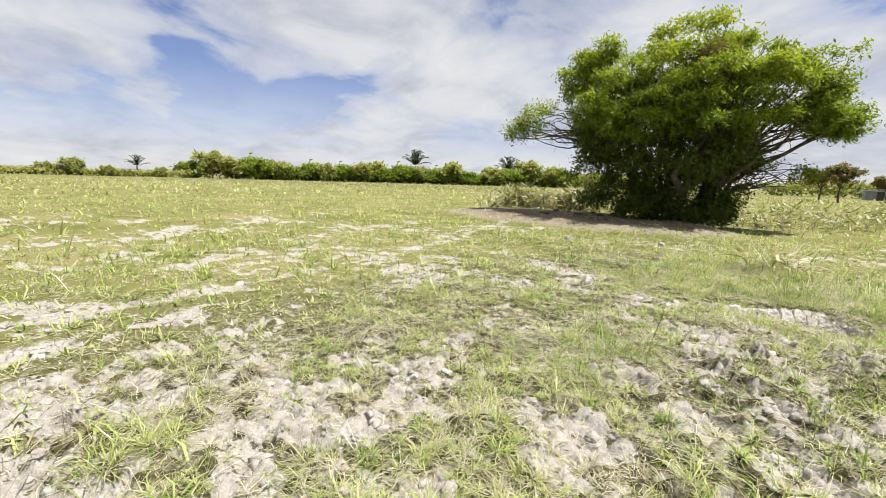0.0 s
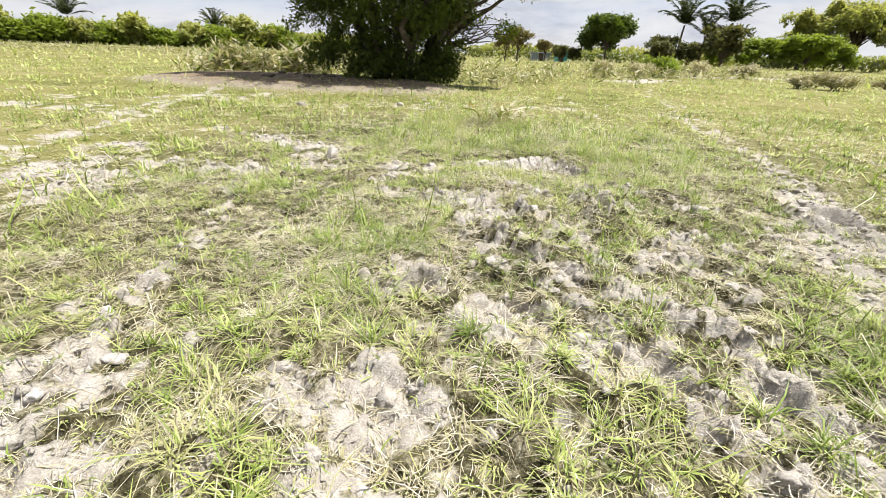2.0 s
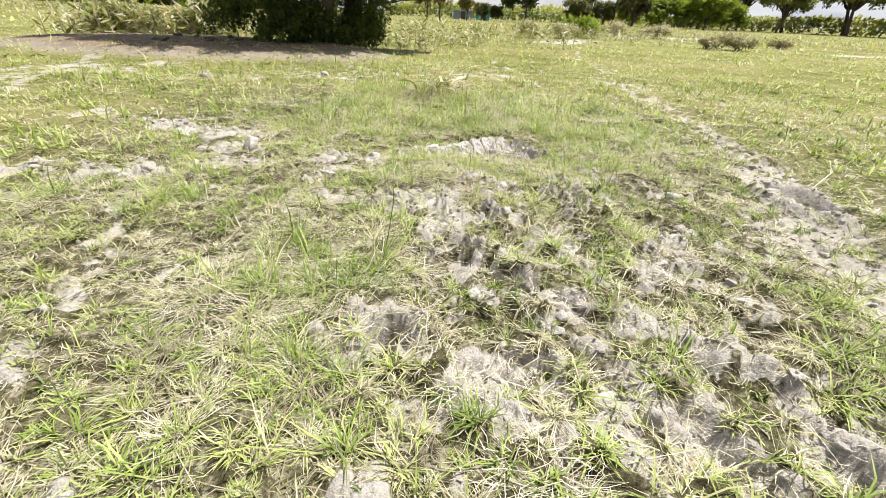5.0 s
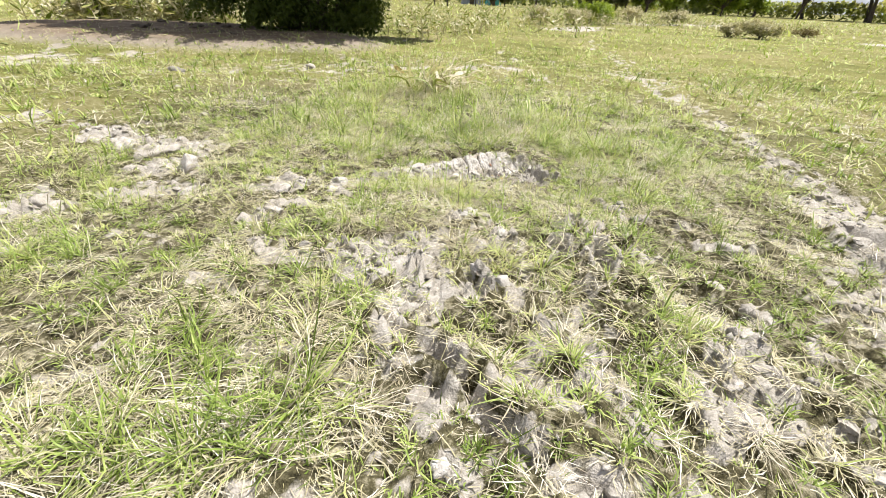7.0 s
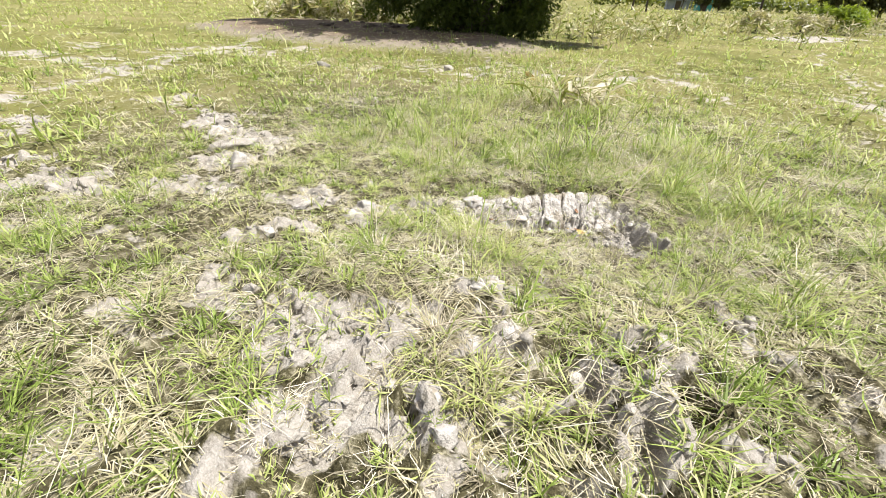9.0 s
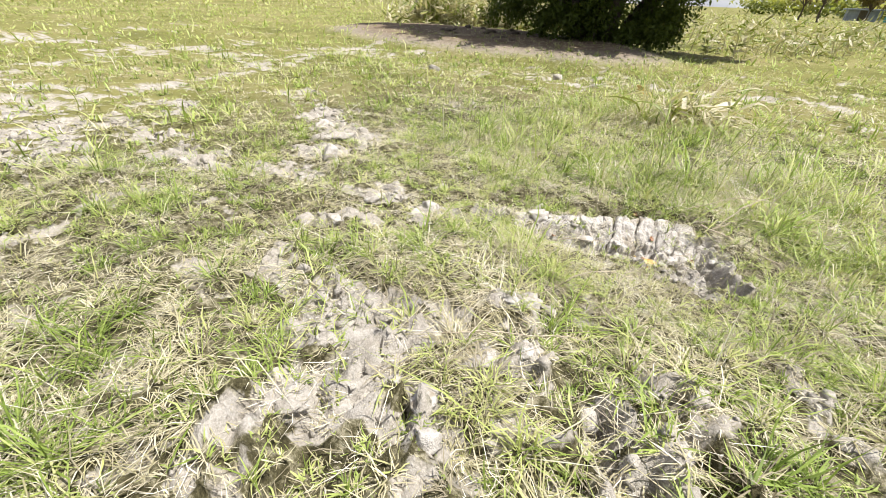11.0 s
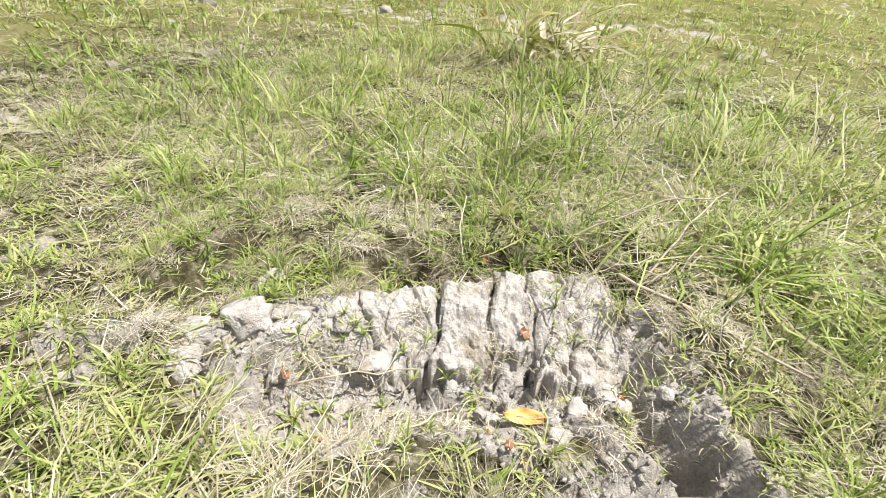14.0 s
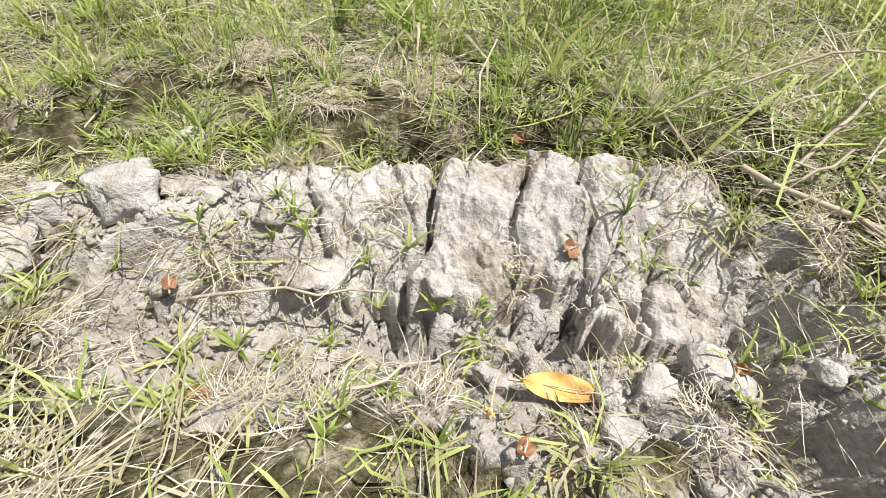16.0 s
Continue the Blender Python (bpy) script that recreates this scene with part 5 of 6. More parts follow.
# x, y, half size, turn
BANK_CLODS = [(1.93, 10.21, 0.05, 20), (2.01, 10.29, 0.062, 70), (2.12, 10.34, 0.028, 30), (2.585, 10.36, 0.03, 10), (2.83, 10.48, 0.06, -30),
              (2.945, 10.525, 0.021, 60), (2.735, 10.385, 0.03, 140), (2.635, 10.545, 0.016, 40), (2.77, 10.41, 0.035, 90), (2.47, 10.42, 0.03, 200), (1.95, 10.43, 0.045, 80), (2.61, 10.345, 0.026, 60), (2.75, 10.335, 0.035, 10)]
STRAY_CLODS = [(1.48, 9.86, 0.07, 15), (-2.265, 14.03, 0.13, 0), (-0.475, 15.2, 0.12, 40), (1.13, 9.72, 0.07, 75), (3.41, 8.08, 0.075, 10), (3.52, 8.16, 0.075, 120), (2.42, 9.48, 0.075, 60), (2.52, 9.5, 0.05, 160),
               (-0.2, 9.25, 0.08, 30), (0.98, 6.55, 0.06, 20), (3.95, 9.22, 0.09, 100), (3.7, 8.85, 0.08, 10), (0.3, 9.98, 0.12, 50), (0.05, 10.0, 0.11, 10), (-0.25, 10.3, 0.13, 70), (-0.65, 10.6, 0.14, 110)]
for i, (x, y, size, r) in enumerate(BANK_CLODS):
    clod(x, y, size, CLODS_PALE[i % 8], r, "bleached rounded clod of dry clay by the bank", 0.42)
for i, (x, y, size, r) in enumerate(STRAY_CLODS):
    clod(x, y, size, (CLODS_GREY if i % 3 else CLODS_PALE)[(i + 3) % 8], r, "large bleached clod of clay lying in the grass", 0.5)
SLAB_SPOTS = [(2.31, 10.35, 0.055, 30), (2.25, 10.245, 0.06, 110), (2.36, 10.30, 0.04, 75), (2.06, 10.34, 0.05, 20), (1.93, 10.14, 0.07, 160), (1.73, 9.98, 0.1, 15), (-0.75, 10.72, 0.16, 30), (-0.45, 10.58, 0.18, 100), (-0.62, 10.42, 0.14, 170), (-0.22, 10.42, 0.17, 60), (-0.05, 10.22, 0.15, 10), (0.18, 10.12, 0.17, 140), (0.32, 9.96, 0.15, 200), (0.05, 9.98, 0.14, 250), (-0.32, 10.2, 0.13, 20)]
for i, (x, y, size, r) in enumerate(SLAB_SPOTS):
    clod(x, y, size, SLABS[i % 4], r, "broken pale slab of dry clay crust", 0.72, (-1) ** i * 5)
# pale lumps that stand out of the churned turf
LUMP_SPOTS = [(1.45, 9.79, 0.083, 40), (1.58, 9.83, 0.053, 100), (2.47, 8.77, 0.06, 130), (2.57, 8.66, 0.06, 20), (2.5, 9.09, 0.053, 50), (2.6, 9.17, 0.045, 90), (2.39, 9.4, 0.045, 10), (2.98, 7.12, 0.068, 150),
              (3.42, 8.17, 0.045, 35), (3.31, 7.97, 0.045, 75), (2.74, 7.67, 0.041, 5), (3.68, 7.81, 0.053, 165), (3.14, 9.07, 0.038, 120), (2.36, 7.75, 0.045, 135), (0.84, 6.6, 0.06, 60), (0.75, 6.76, 0.053, 110)]
for i, (x, y, size, r) in enumerate(LUMP_SPOTS):
    clod(x, y, size, (SLABS[0], CLODS_PALE[i % 8])[i % 2], r, "pale lump of dry clay pushed up through the turf", 0.72, (-1) ** i * 12)
gen = np.random.default_rng(78)
for i in range(16):
    x, y = float(gen.uniform(-8.0, -2.6)), float(gen.uniform(17.2, 20.4))
    ob = new("dung_lump", DUNG[i % 3])
    size = float(gen.uniform(0.06, 0.14))
    ob.matrix_basis = pose(x, y, ground_z(x, y) + 0.1 * size, 0, 0, float(gen.uniform(0, 360))) @ Matrix.Diagonal((size, size, size, 1))
    tagged(ob, "dried dark lump of dung on the earth mound", "dung", "dung on the mound")
gen = np.random.default_rng(77)
cx, cy = gen.uniform(-6, 6.5, 9000), gen.uniform(4.2, 15, 9000)
cb = surface(cx, cy)[1]
chance = np.where(cb > 0.7, 1.0, 0.0) * (1 - smooth(1.0, 7, corridor(cx, cy)))
chance *= smooth(0.55, 0.8, spot(cx, cy)) * (1 - smooth(4.2, 4.5, cx))
pick = np.where(gen.random(9000) < chance)[0][:250]
for i in pick:
    size = float(np.clip(gen.lognormal(-3.2, 0.4), 0.018, 0.06))
    shape = CLODS_PALE if gen.random() < 0.12 else CLODS_GREY
    clod(float(cx[i]), float(cy[i]), size, shape[int(gen.integers(8))], float(gen.uniform(0, 360)),
         "bleached clod of dry clay on trodden ground" if shape is CLODS_PALE else "grey clod of dry clay on trodden ground", 0.62, float(gen.uniform(-25, 25)))


def crack_line(start, end, v, seed):
    """Where a fissure runs along the bank, v from the crest (-0.06) to the foot (0.22)."""
    k = (v + 0.06) / 0.28
    return start + (end - start) * k + 0.06 * (fbm(v * 16 + seed * 7.3, v * 0 + seed, 901, 4) - 0.5)


def bank_slab(parent, left, right, v0, v1, lift, seed):
    """One cake of the broken bank between two fissures: rough top, open cracks beside it."""
    na, nb = 64, 84
    a, b = np.meshgrid(np.linspace(0, 1, na), np.linspace(0, 1, nb))
    a, b = a.ravel(), b.ravel()
    v = v0 + (v1 - v0) * b + (0.03 * b + 0.012) * (fbm(a * 3.5 + seed * 3, b * 1.5, 911, 4) - 0.5) * 2
    lo, hi = crack_line(left[0], left[1], v, left[2]) + left[3] * (0.3 + 1.4 * fbm(v * 18, v * 0, left[2], 2)), crack_line(right[0], right[1], v, right[2]) - right[3] * (0.3 + 1.4 * fbm(v * 18, v * 0, right[2], 2))
    if left[2] == 3:
        lo = lo + 0.011 * np.exp(-((v - 0.1) / 0.035) ** 2)
    u = lo + (hi - lo) * a
    z = bank_profile(u, v) + lift
    rim = np.minimum(np.minimum(a, 1 - a) * (hi - lo), np.minimum(b, 1 - b) * (v1 - v0))
    z = z - 0.012 * (1 - smooth(0, 0.014, rim)) + 0.03 * (fbm(u * 19, v * 19, 953, 5) - 0.5) + 0.009 * (fbm(u * 70, v * 70, 955, 3) - 0.5) * 2
    c1, c2, cw = cells(u * 13 + 1.4 * fbm(u * 14, v * 14, 921, 3), v * 13 + 1.6 * fbm(u * 14 + 3, v * 14, 931, 3), 941)
    z = z + 0.016 * (cw - 0.5) * smooth(0, 0.12, c2 - c1) - 0.02 * (1 - smooth(0.02, 0.09, c2 - c1)) * smooth(0.42, 0.5, fbm(u * 9, v * 9, 961, 2))
    edge = (a == 0) | (a == 1) | (b == 0) | (b == 1)
    z = np.where(edge, z - 0.06, z)
    x = RIDGE_A[0] + RIDGE_U[0] * u + RIDGE_V[0] * v
    y = RIDGE_A[1] + RIDGE_U[1] * u + RIDGE_V[1] * v
    ids = np.arange(na * nb).reshape(nb, na)
    q = np.stack([ids[:-1, :-1], ids[1:, :-1], ids[1:, 1:], ids[:-1, 1:]], -1).reshape(-1, 4)
    return part("slab", mesh_of("slab", np.stack([x, y, z], 1), [q], white_soil), parent)


clay_bank = thing("clay_bank", Matrix(), "cracked bank of bleached clay slabs below the turf edge", "clay bank")
# fissures: place at the crest, at the foot, seed, half width
LOW_CRACKS = [(0.02, 0.03, 7, 0.002), (0.16, 0.19, 8, 0.003), (0.295, 0.325, 9, 0.002)]
for i in (0, 1):
    bank_slab(clay_bank, LOW_CRACKS[i], LOW_CRACKS[i + 1], -0.04, 0.09 + 0.02 * i, -0.022 + 0.008 * i, 980 + i)
CRACKS = [(0.30, 0.33, 1, 0.002), (0.50, 0.445, 2, 0.0042), (0.655, 0.60, 3, 0.003), (0.75, 0.69, 4, 0.0032), (0.85, 0.80, 5, 0.0028), (0.975, 0.955, 6, 0.002)]
for i, (v0, v1, lift) in enumerate([(-0.045, 0.15, -0.006), (-0.055, 0.16, 0.0), (-0.07, 0.13, 0.006), (-0.07, 0.21, 0.002), (-0.06, 0.22, -0.003)]):
    bank_slab(clay_bank, CRACKS[i], CRACKS[i + 1], v0, v1, lift, 970 + i)


def crumbs(n, x0, x1, y0, y1, size, seed):
    """Countless small crumbs of clay, joined."""
    g = np.random.default_rng(seed)
    x, y = g.uniform(x0, x1, n), g.uniform(y0, y1, n)
    z, b = surface(x, y)
    keep = (g.random(n) < b) & ((size < 0.006) | (spot(x, y) > 0.5))
    x, y, z = x[keep], y[keep], z[keep]
    n = len(x)
    corners = np.array([(1, 0, 0), (-1, 0, 0), (0, 1, 0), (0, -1, 0), (0, 0, 1), (0, 0, -1)], float)
    r = (size * g.lognormal(0, 0.5, n))[:, None, None] * g.uniform(0.6, 1.4, (n, 6, 1))
    w = g.uniform(0, 2 * np.pi, n)
    c, s = np.cos(w)[:, None], np.sin(w)[:, None]
    k = corners[None] + g.normal(0, 0.25, (n, 6, 3))
    k = np.stack([k[..., 0] * c - k[..., 1] * s, k[..., 0] * s + k[..., 1] * c, k[..., 2] * 0.8], -1) * r
    v = (k + np.stack([x, y, z + size * 0.3], 1)[:, None, :]).reshape(-1, 3)
    f = np.array([(0, 2, 4), (2, 1, 4), (1, 3, 4), (3, 0, 4), (2, 0, 5), (1, 2, 5), (3, 1, 5), (0, 3, 5)])
    return v, (np.arange(n)[:, None, None] * 6 + f[None]).reshape(-1, 3)


v1, f1 = crumbs(14000, -2.5, 6.5, 4.4, 13, 0.011, 801)
v2, f2 = crumbs(9000, 1.7, 3.4, 9.8, 11.0, 0.0045, 802)
thing("clay_crumbs", Matrix(), "small loose crumbs of dry grey clay", "soil", data=mesh_of("clay_crumbs", np.concatenate([v1, v2]), [np.concatenate([f1, f2 + len(v1)])], soil), kind="stuff")


def rubble(n, x0, x1, y0, y1, size, seed):
    """Broken angular lumps, half sunk, too many to count: a few shapes turned and scaled at random."""
    g = np.random.default_rng(seed)
    x, y = g.uniform(x0, x1, n), g.uniform(y0, y1, n)
    z, b = surface(x, y)
    keep = (g.random(n) < smooth(0.45, 0.95, b)) & (spot(x, y) > 1.0) & (mound_fac(x, y) < 0.1) & (np.hypot((x + 0.25) / 0.8, (y - 10.35) / 0.55) > 1)
    x, y, z = x[keep], y[keep], z[keep]
    verts, faces, count = [], [], 0
    shapes = []
    for k in range(6):
        bm = bmesh.new()
        bmesh.ops.create_icosphere(bm, subdivisions=2, radius=1.0)
        cuts = [(Vector(g.normal(0, 1, 3)).normalized(), g.uniform(0.4, 0.8)) for _ in range(9)]
        pts = []
        for v in bm.verts:
            p = v.co.copy()
            for nn, d in cuts:
                p -= nn * max(0.0, p.dot(nn) - d)
            pts.append(p * (1 + 0.2 * noise.noise(p * 2.5 + Vector((k * 9, 0, 0)))))
        shapes.append((np.array([tuple(p) for p in pts]), np.array([[v.index for v in f.verts] for f in bm.faces])))
        bm.free()
    for i in range(len(x)):
        sv, sf = shapes[i % 6]
        w, r = g.uniform(0, 6.28), size * g.lognormal(0, 0.45)
        m = np.array(Euler((g.normal(0, 0.35), g.normal(0, 0.35), w)).to_matrix()) * (r * g.uniform(0.75, 1.25, 3))
        verts.append(sv @ m.T * np.array((1, 1, 0.75)) + np.array((x[i], y[i], z[i] - 0.05 * r)))
        faces.append(sf + count)
        count += len(sv)
    return np.concatenate(verts), np.concatenate(faces)


va, fa = rubble(4200, -3.0, 6.0, 4.3, 12.5, 0.024, 811)
thing("clay_rubble", Matrix(), "broken angular lumps of dry grey clay", "soil", data=mesh_of("clay_rubble", va, [fa], soil, shade=False), kind="stuff")


# ---- fallen leaves, stalks, seedlings ----
def leaf_mesh(name, long, wide, curl, mat, cup=0.15, lobes=0.0):
    nu, nv = 15, 7
    verts, faces = [], []
    for i in range(nu):
        k = i / (nu - 1)
        w = wide * math.sin(math.pi * k ** 0.8) ** 0.8 * (1 + lobes * math.sin(k * 19))
        for j in range(nv):
            q = j / (nv - 1) - 0.5
            verts.append((long * (k - 0.5), w * q, curl * long * (k - 0.5) ** 2 + cup * wide * (4 * q * q) * math.sin(math.pi * k) + 0.004 * math.sin(9 * k + 7 * q) - 0.002 * (abs(q) < 0.02)))
    for i in range(nu - 1):
        for j in range(nv - 1):
            a = i * nv + j
            faces.append((a, a + 1, a + nv + 1, a + nv))
    me = bpy.data.meshes.new(name)
    me.from_pydata(verts, [], faces)
    me.materials.append(mat)
    me.polygons.foreach_set("use_smooth", [True] * len(me.polygons))
    return me


def fallen_leaf(label, x, y, long, wide, turn, tilt, mat, lift=0.01, curl=0.5):
    ob = thing("fallen_leaf", pose(x, y, ground_z(x, y) + lift, tilt, 0.4 * tilt, turn), label, "leaf", "fallen leaves")
    part("blade", leaf_mesh("blade", long, wide, curl, mat), ob)
    part("midrib", tubes_mesh("midrib", [([(-long * 0.62, 0, 0.02 * long), (-long * 0.4, 0, 0.1 * long * curl), (0, 0, 0.004), (long * 0.45, 0, 0.2 * curl * long)], [0.0016, 0.0014, 0.001, 0.0004])], stick_mat, 5), ob)
    return ob


fallen_leaf("curled yellow and orange fallen leaf on clay", 2.684, 10.372, 0.12, 0.034, 25, 18, yellow_leaf_mat, 0.022, 0.4)
fallen_leaf("small brown dead leaf in a clay crack", 2.616, 10.565, 0.038, 0.03, 70, 40, brown_leaf_mat, 0.018)
fallen_leaf("dry brown leaf under grass stems", 2.16, 10.22, 0.045, 0.018, 150, 25, brown_leaf_mat, 0.03)
fallen_leaf("dry brown leaf under grass stems", 2.30, 10.14, 0.03, 0.02, 40, 15, brown_leaf_mat, 0.015)
fallen_leaf("dry brown leaf on trodden clay", 2.665, 10.25, 0.022, 0.018, 100, 20, brown_leaf_mat, 0.006)
fallen_leaf("dry brown leaf at the bank's top", 2.44, 10.77, 0.03, 0.026, 10, 30, brown_leaf_mat, 0.03)
fallen_leaf("small yellow leaf scrap on clay", 2.70, 10.255, 0.018, 0.008, 60, 30, yellow_leaf_mat, 0.012)
fallen_leaf("small yellow leaf scrap on clay", 2.62, 10.27, 0.015, 0.008, 160, 20, yellow_leaf_mat, 0.02)
fallen_leaf("rust-brown leaf on the grass", 2.86, 10.49, 0.025, 0.014, 20, 25, brown_leaf_mat, 0.015)


def stalk(label, a, b, r, sag=0.0):
    at = thing("dry_stalk", Matrix.Translation((a[0], a[1], a[2])), label, "stalk", "dry stalks")
    g = np.random.default_rng(int(abs(a[0] * 1000 + b[1] * 77)))
    p, rad = bent((0, 0, 0), (b[0] - a[0], b[1] - a[1], b[2] - a[2]), r, r * 0.55, 0.006, g, 8, sag)
    part("stem", tubes_mesh("stem", [(p, rad)], stick_mat, 6), at)
    for i in (3, 5):
        e = (p[i][0] + g.normal(0, 0.05), p[i][1] + g.normal(0, 0.05), p[i][2] + 0.01)
        part("side_twig", tubes_mesh("side_twig", [bent(p[i], e, r * 0.5, r * 0.2, 0.003, g, 3)], stick_mat, 5), at)
    return at


def on(x, y, up):
    return (x, y, ground_z(x, y) + up)


stalk("thick bleached stalk lying across the grass", on(2.80, 10.82, 0.035), on(3.22, 10.66, 0.03), 0.0055)
stalk("bleached grass stalk arching over the turf", on(2.66, 10.98, 0.01), on(3.1, 11.25, 0.10), 0.0035, 0.05)
stalk("bleached grass stalk arching over the turf", on(2.86, 10.84, 0.01), on(3.05, 11.22, 0.13), 0.004, 0.03)
stalk("short bleached stalk on the clay", on(2.83, 10.78, 0.02), on(2.93, 10.88, 0.05), 0.004)
stalk("dry stalk lying on the trodden hollow", on(2.12, 10.19, 0.02), on(2.42, 10.36, 0.03), 0.003, 0.02)
stalk("upright dry stalk rising from the hollow", on(2.83, 10.44, 0.0), on(2.84, 10.475, 0.07), 0.002)
stalk("dry stalk lying on the trodden hollow", on(2.46, 10.2, 0.02), on(2.52, 10.38, 0.06), 0.0025, 0.02)
stalk("long bent straw stalk over the tussock", on(2.45, 9.55, 0.03), on(2.75, 9.75, 0.16), 0.003, 0.06)
stalk("long straw stalk lying in grass", on(2.3, 9.05, 0.04), on(2.75, 9.35, 0.06), 0.003, 0.02)


def seedling(label, x, y, n, long, wide, seed, mat=grass_mat, upright=0.5):
    """A fresh tuft of broad grass leaves, each leaf a part."""
    g = np.random.default_rng(seed)
    at = thing("grass_tuft", pose(x, y, ground_z(x, y) - 0.004, 0, 0, g.uniform(0, 360)), label, "grass", "fresh grass tufts")
    for i in range(n):
        w = 2 * math.pi * i / n + g.normal(0, 0.3)
        l, lean = long * g.uniform(0.6, 1.2), g.uniform(0.15, 1.0) * (1.2 - upright)
        verts, faces = [], []
        p, a = np.array((0.0, 0, 0)), lean
        o, s = np.array((math.cos(w), math.sin(w), 0)), np.array((-math.sin(w), math.cos(w), 0))
        for j in range(7):
            k = j / 6
            half = wide * 0.34 * (math.sin(math.pi * (0.22 + 0.78 * k)) ** 0.9 + 0.02)
            lift = np.array((0, 0, half * 0.5))
            verts += [tuple(p - s * half + lift), tuple(p), tuple(p + s * half + lift)]
            go = o * math.sin(a)
            go[2] = math.cos(a)
            p = p + go * l / 6
            a += g.uniform(0.05, 0.28)
        for j in range(6):
            b = j * 3
            faces += [(b, b + 1, b + 4, b + 3), (b + 1, b + 2, b + 5, b + 4)]
        tone = float(np.clip(g.normal(0.34, 0.13), 0.05, 0.58))
        part("blade", mesh_of("blade", np.array(verts), [np.array(faces)], mat, (("tone", np.full(len(verts), tone)),)), at)
    return at


FRESH = [(2.667, 10.66, 7, 0.075, 0.006), (2.73, 10.62, 6, 0.05, 0.005), (2.27, 10.378, 7, 0.05, 0.008), (2.41, 10.44, 6, 0.055, 0.006), (2.07, 10.2, 8, 0.05, 0.006), (2.255, 10.22, 9, 0.06, 0.009), (2.18, 10.26, 7, 0.05, 0.007), (2.36, 10.3, 7, 0.05, 0.006), (2.86, 10.5, 6, 0.06, 0.006), (2.0, 10.35, 8, 0.05, 0.006), (2.16, 10.42, 7, 0.045, 0.005), (2.96, 10.63, 9, 0.06, 0.006), (2.92, 10.56, 9, 0.07, 0.007), (2.21, 10.17, 8, 0.08, 0.008),
         (2.42, 10.21, 6, 0.05, 0.007), (2.30, 10.12, 7, 0.06, 0.007), (2.05, 10.12, 8, 0.06, 0.007), (2.46, 10.27, 6, 0.06, 0.007), (2.14, 10.30, 7, 0.05, 0.006)]
for i, (x, y, n, long, wide) in enumerate(FRESH):
    seedling("fresh light green tuft of grass in clay", x, y, n, long, wide, 900 + i)
gen = np.random.default_rng(19)
for i in range(30):
    x, y = float(gen.uniform(1.9, 2.62)), float(gen.uniform(10.1, 10.42))
    seedling("fresh light green tuft of grass in clay", x, y, int(gen.integers(5, 10)), float(gen.uniform(0.03, 0.06)), float(gen.uniform(0.005, 0.008)), 1300 + i)
gen = np.random.default_rng(15)
for i in range(110):
    x, y = float(gen.uniform(0.2, 4.8)), float(gen.uniform(5.6, 12.2))
    if spot(np.array([x]), np.array([y]))[0] < 0.42 or math.hypot(x - 2.66, y - 10.0) < 0.5 or mound_fac(np.array([x]), np.array([y]))[0] > 0.1:
        continue
    seedling("fresh light green tuft of grass", x, y, int(gen.integers(6, 12)), float(gen.uniform(0.06, 0.12)), float(gen.uniform(0.005, 0.008)), 1000 + i)


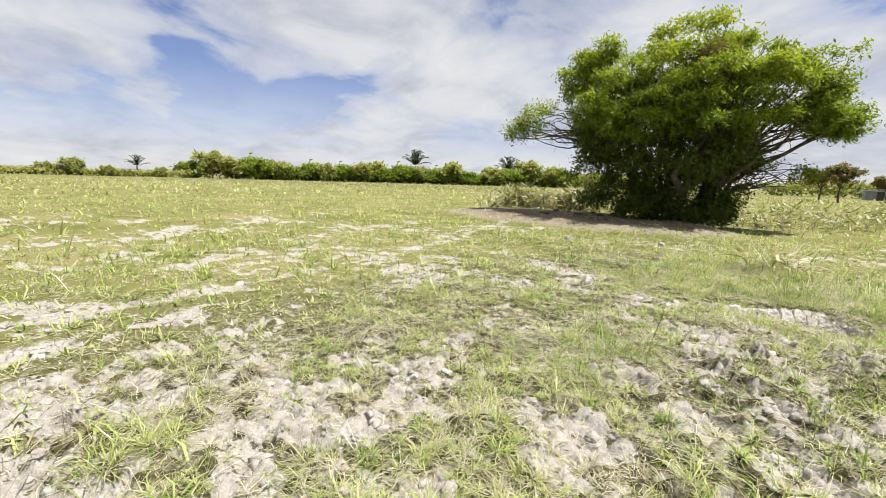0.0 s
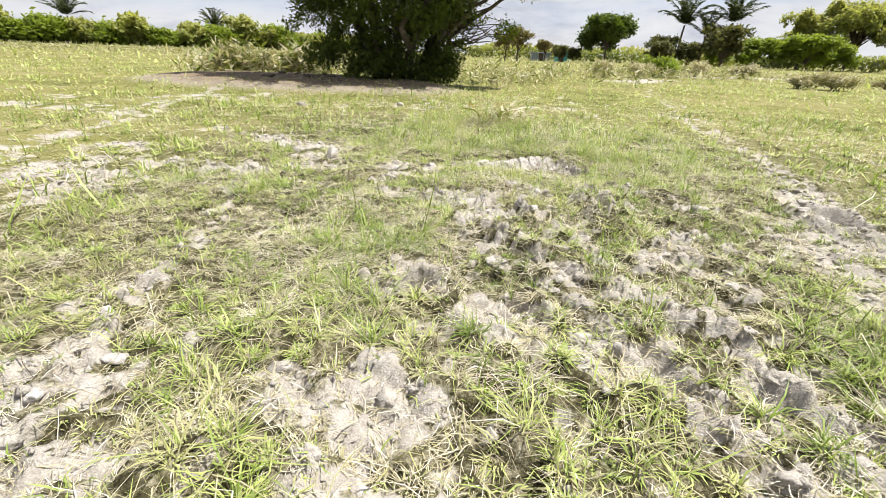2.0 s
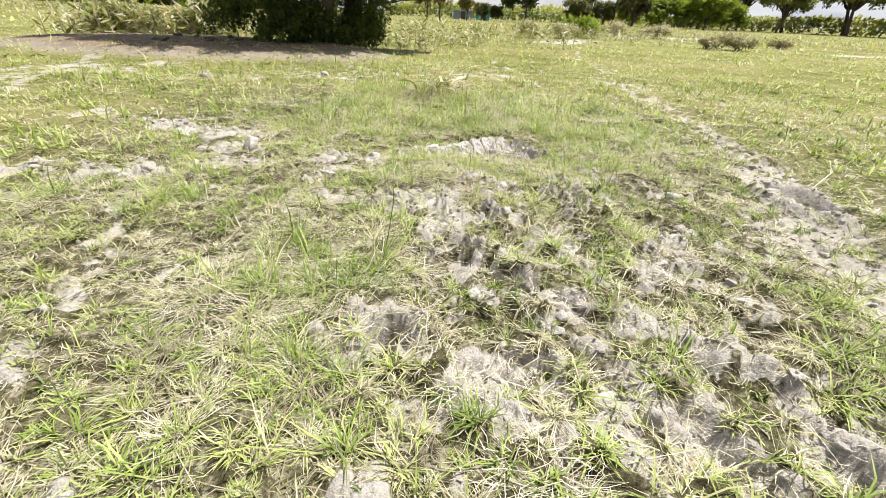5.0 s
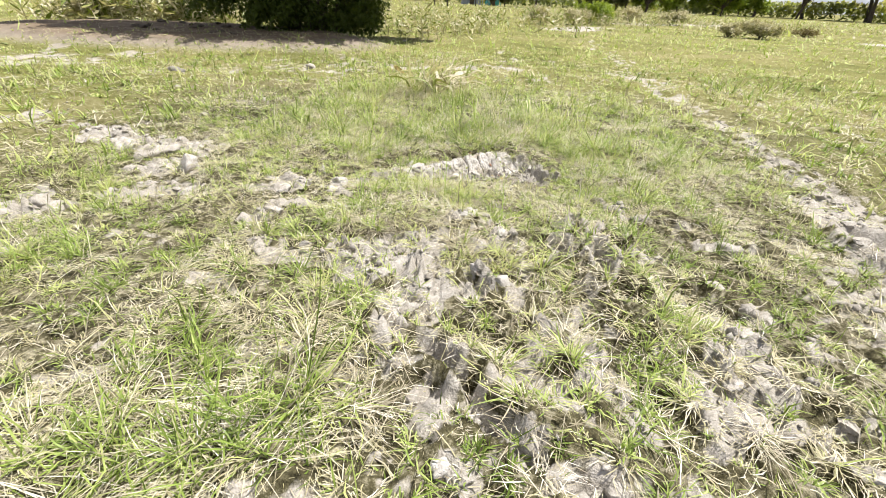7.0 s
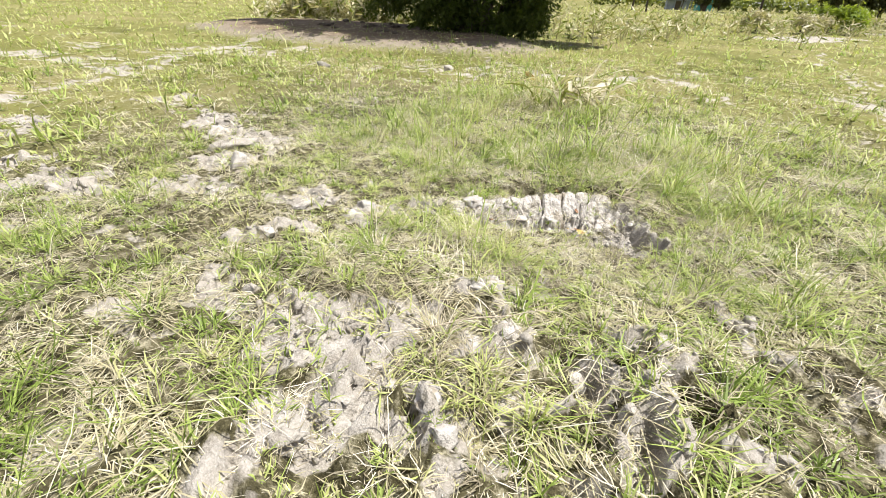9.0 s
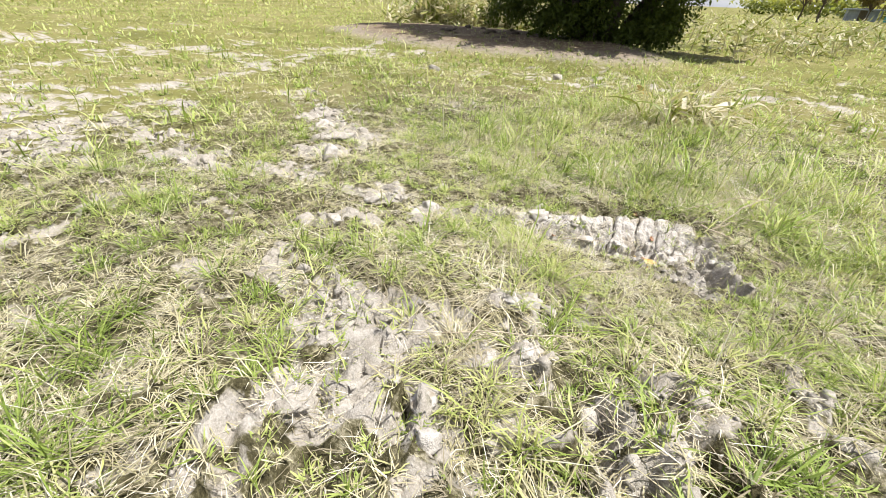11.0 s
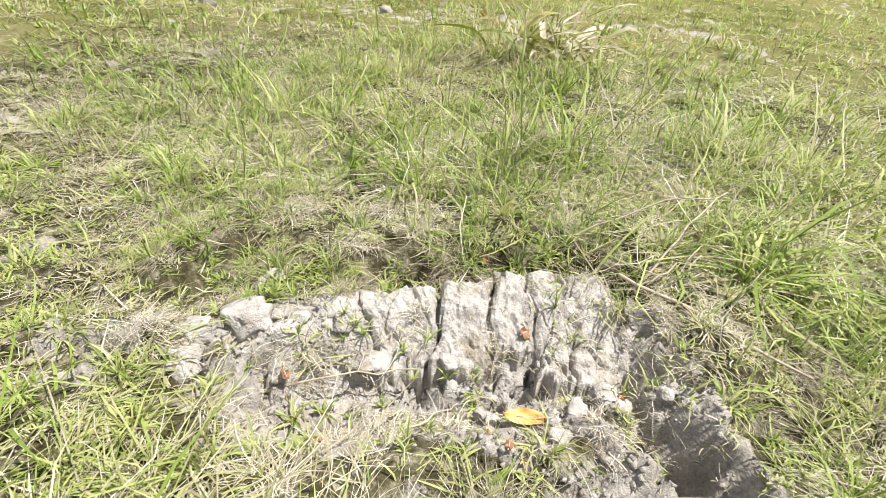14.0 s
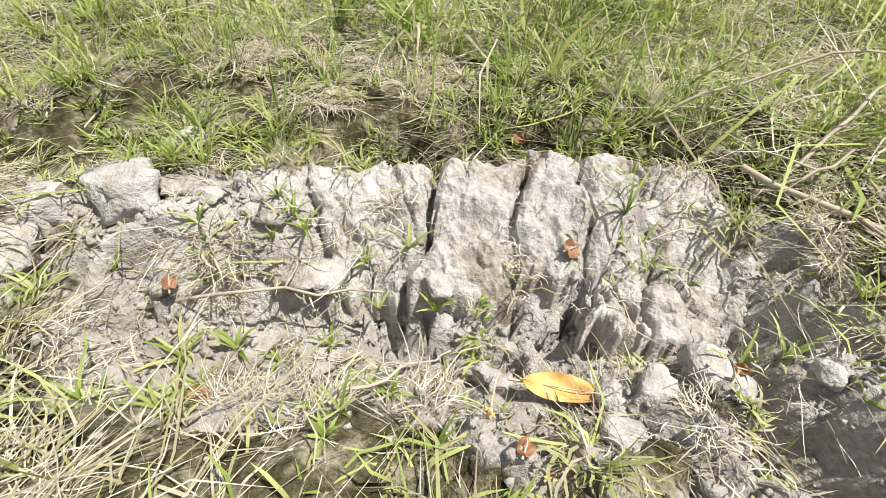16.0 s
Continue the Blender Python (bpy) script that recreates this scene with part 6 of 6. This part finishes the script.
# ---- the withered clump beside the mound ----
def withered_clump(x, y):
    """Broad dead leaves that arch out of a tussock, each one a part."""
    g = np.random.default_rng(44)
    at = thing("withered_clump", pose(x, y, ground_z(x, y)), "arching clump of withered broad-bladed tall grass", "grass clump")
    for i in range(170):
        w = g.uniform(-1.2, 2.2) if i % 3 == 1 else g.uniform(0, 6.28)
        l, a, wide = g.uniform(0.3, 0.75), g.uniform(0.05, 0.9), g.uniform(0.01, 0.026)
        if i % 20 == 0:
            l, wide = g.uniform(0.6, 0.85), 0.045   # the broad bleached leaves that hang over
        o, sd = np.array((math.cos(w), math.sin(w), 0)), np.array((-math.sin(w), math.cos(w), 0))
        p = np.array((g.normal(0, 0.2), g.normal(0, 0.17), -0.01))
        verts, faces = [], []
        twist = g.normal(0, 0.25)
        for j in range(9):
            half = wide * 0.5 * (math.sin(math.pi * (0.2 + 0.8 * j / 8)) + 0.05)
            tilt = np.array((0, 0, half * math.sin(twist * j)))
            verts += [tuple(p - sd * half + tilt), tuple(p + np.array((0, 0, -0.2 * half))), tuple(p + sd * half - tilt)]
            p = p + (o * math.sin(a) + np.array((0, 0, math.cos(a)))) * l / 8
            p[2] = max(p[2], 0.015)
            a = min(a + (g.uniform(0.6, 1.3) if g.random() < 0.12 else g.uniform(0.02, 0.35)), 2.7)
            o = o + sd * g.normal(0, 0.16)
        for j in range(8):
            b = j * 3
            faces += [(b, b + 1, b + 4, b + 3), (b + 1, b + 2, b + 5, b + 4)]
        tone = 1.0 if i % 20 == 0 else float(g.uniform(0.5, 1.0) if i % 4 else g.uniform(0.1, 0.4))
        part("leaf", mesh_of("leaf", np.array(verts), [np.array(faces)], weed_mat, (("tone", np.full(len(verts), tone)),)), at)
    return at


withered_clump(2.0, 13.55)
seedling("green maize-like shoot beside the withered clump", 1.78, 13.7, 6, 0.5, 0.035, 61, bright_mat, 0.95)
fallen_leaf("upright yellow leaf beside the withered clump", 1.33, 13.95, 0.2, 0.06, 0, 80, yellow_leaf_mat, 0.25)
rng = np.random.default_rng(21)
grass_object("tussock_grass", "longer tangled grass of a tussock beside the mound", [
    blades(70000, 0.9, 2.8, 12.6, 14.4, 0.22, 0.008, lambda x, y: np.exp(-(((x - 1.8) / 0.5) ** 2 + ((y - 13.45) / 0.36) ** 2)), 3, 0.7, 0.95, 0.2, 5.0),
    blades(12000, 2.7, 4.4, 10.7, 12.9, 0.14, 0.0055, lambda x, y: np.exp(-(((x - 3.1) / 0.45) ** 2 + ((y - 11.7) / 0.6) ** 2)), 4, 0.6, 1.0, 0.2, 6.0),
    blades(3500, 1.4, 3.6, 9.3, 10.1, 0.08, 0.004, lambda x, y: np.exp(-(((x - 2.4) / 0.65) ** 2 + ((y - 9.78) / 0.16) ** 2)), 4, 0.6, 1.0, 0.2, 6.0),
    blades(6000, 0.8, 2.6, 7.0, 8.6, 0.1, 0.005, lambda x, y: np.exp(-(((x - 1.5) / 0.5) ** 2 + ((y - 7.9) / 0.3) ** 2)), 3, 0.55, 0.85, 0.2, 6.0),
    blades(5000, 3.0, 5.0, 8.2, 9.6, 0.1, 0.005, lambda x, y: np.exp(-(((x - 3.2) / 0.3) ** 2 + ((y - 8.6) / 0.3) ** 2)), 3, 0.55, 0.85, 0.2, 6.0),
], grass_mat)
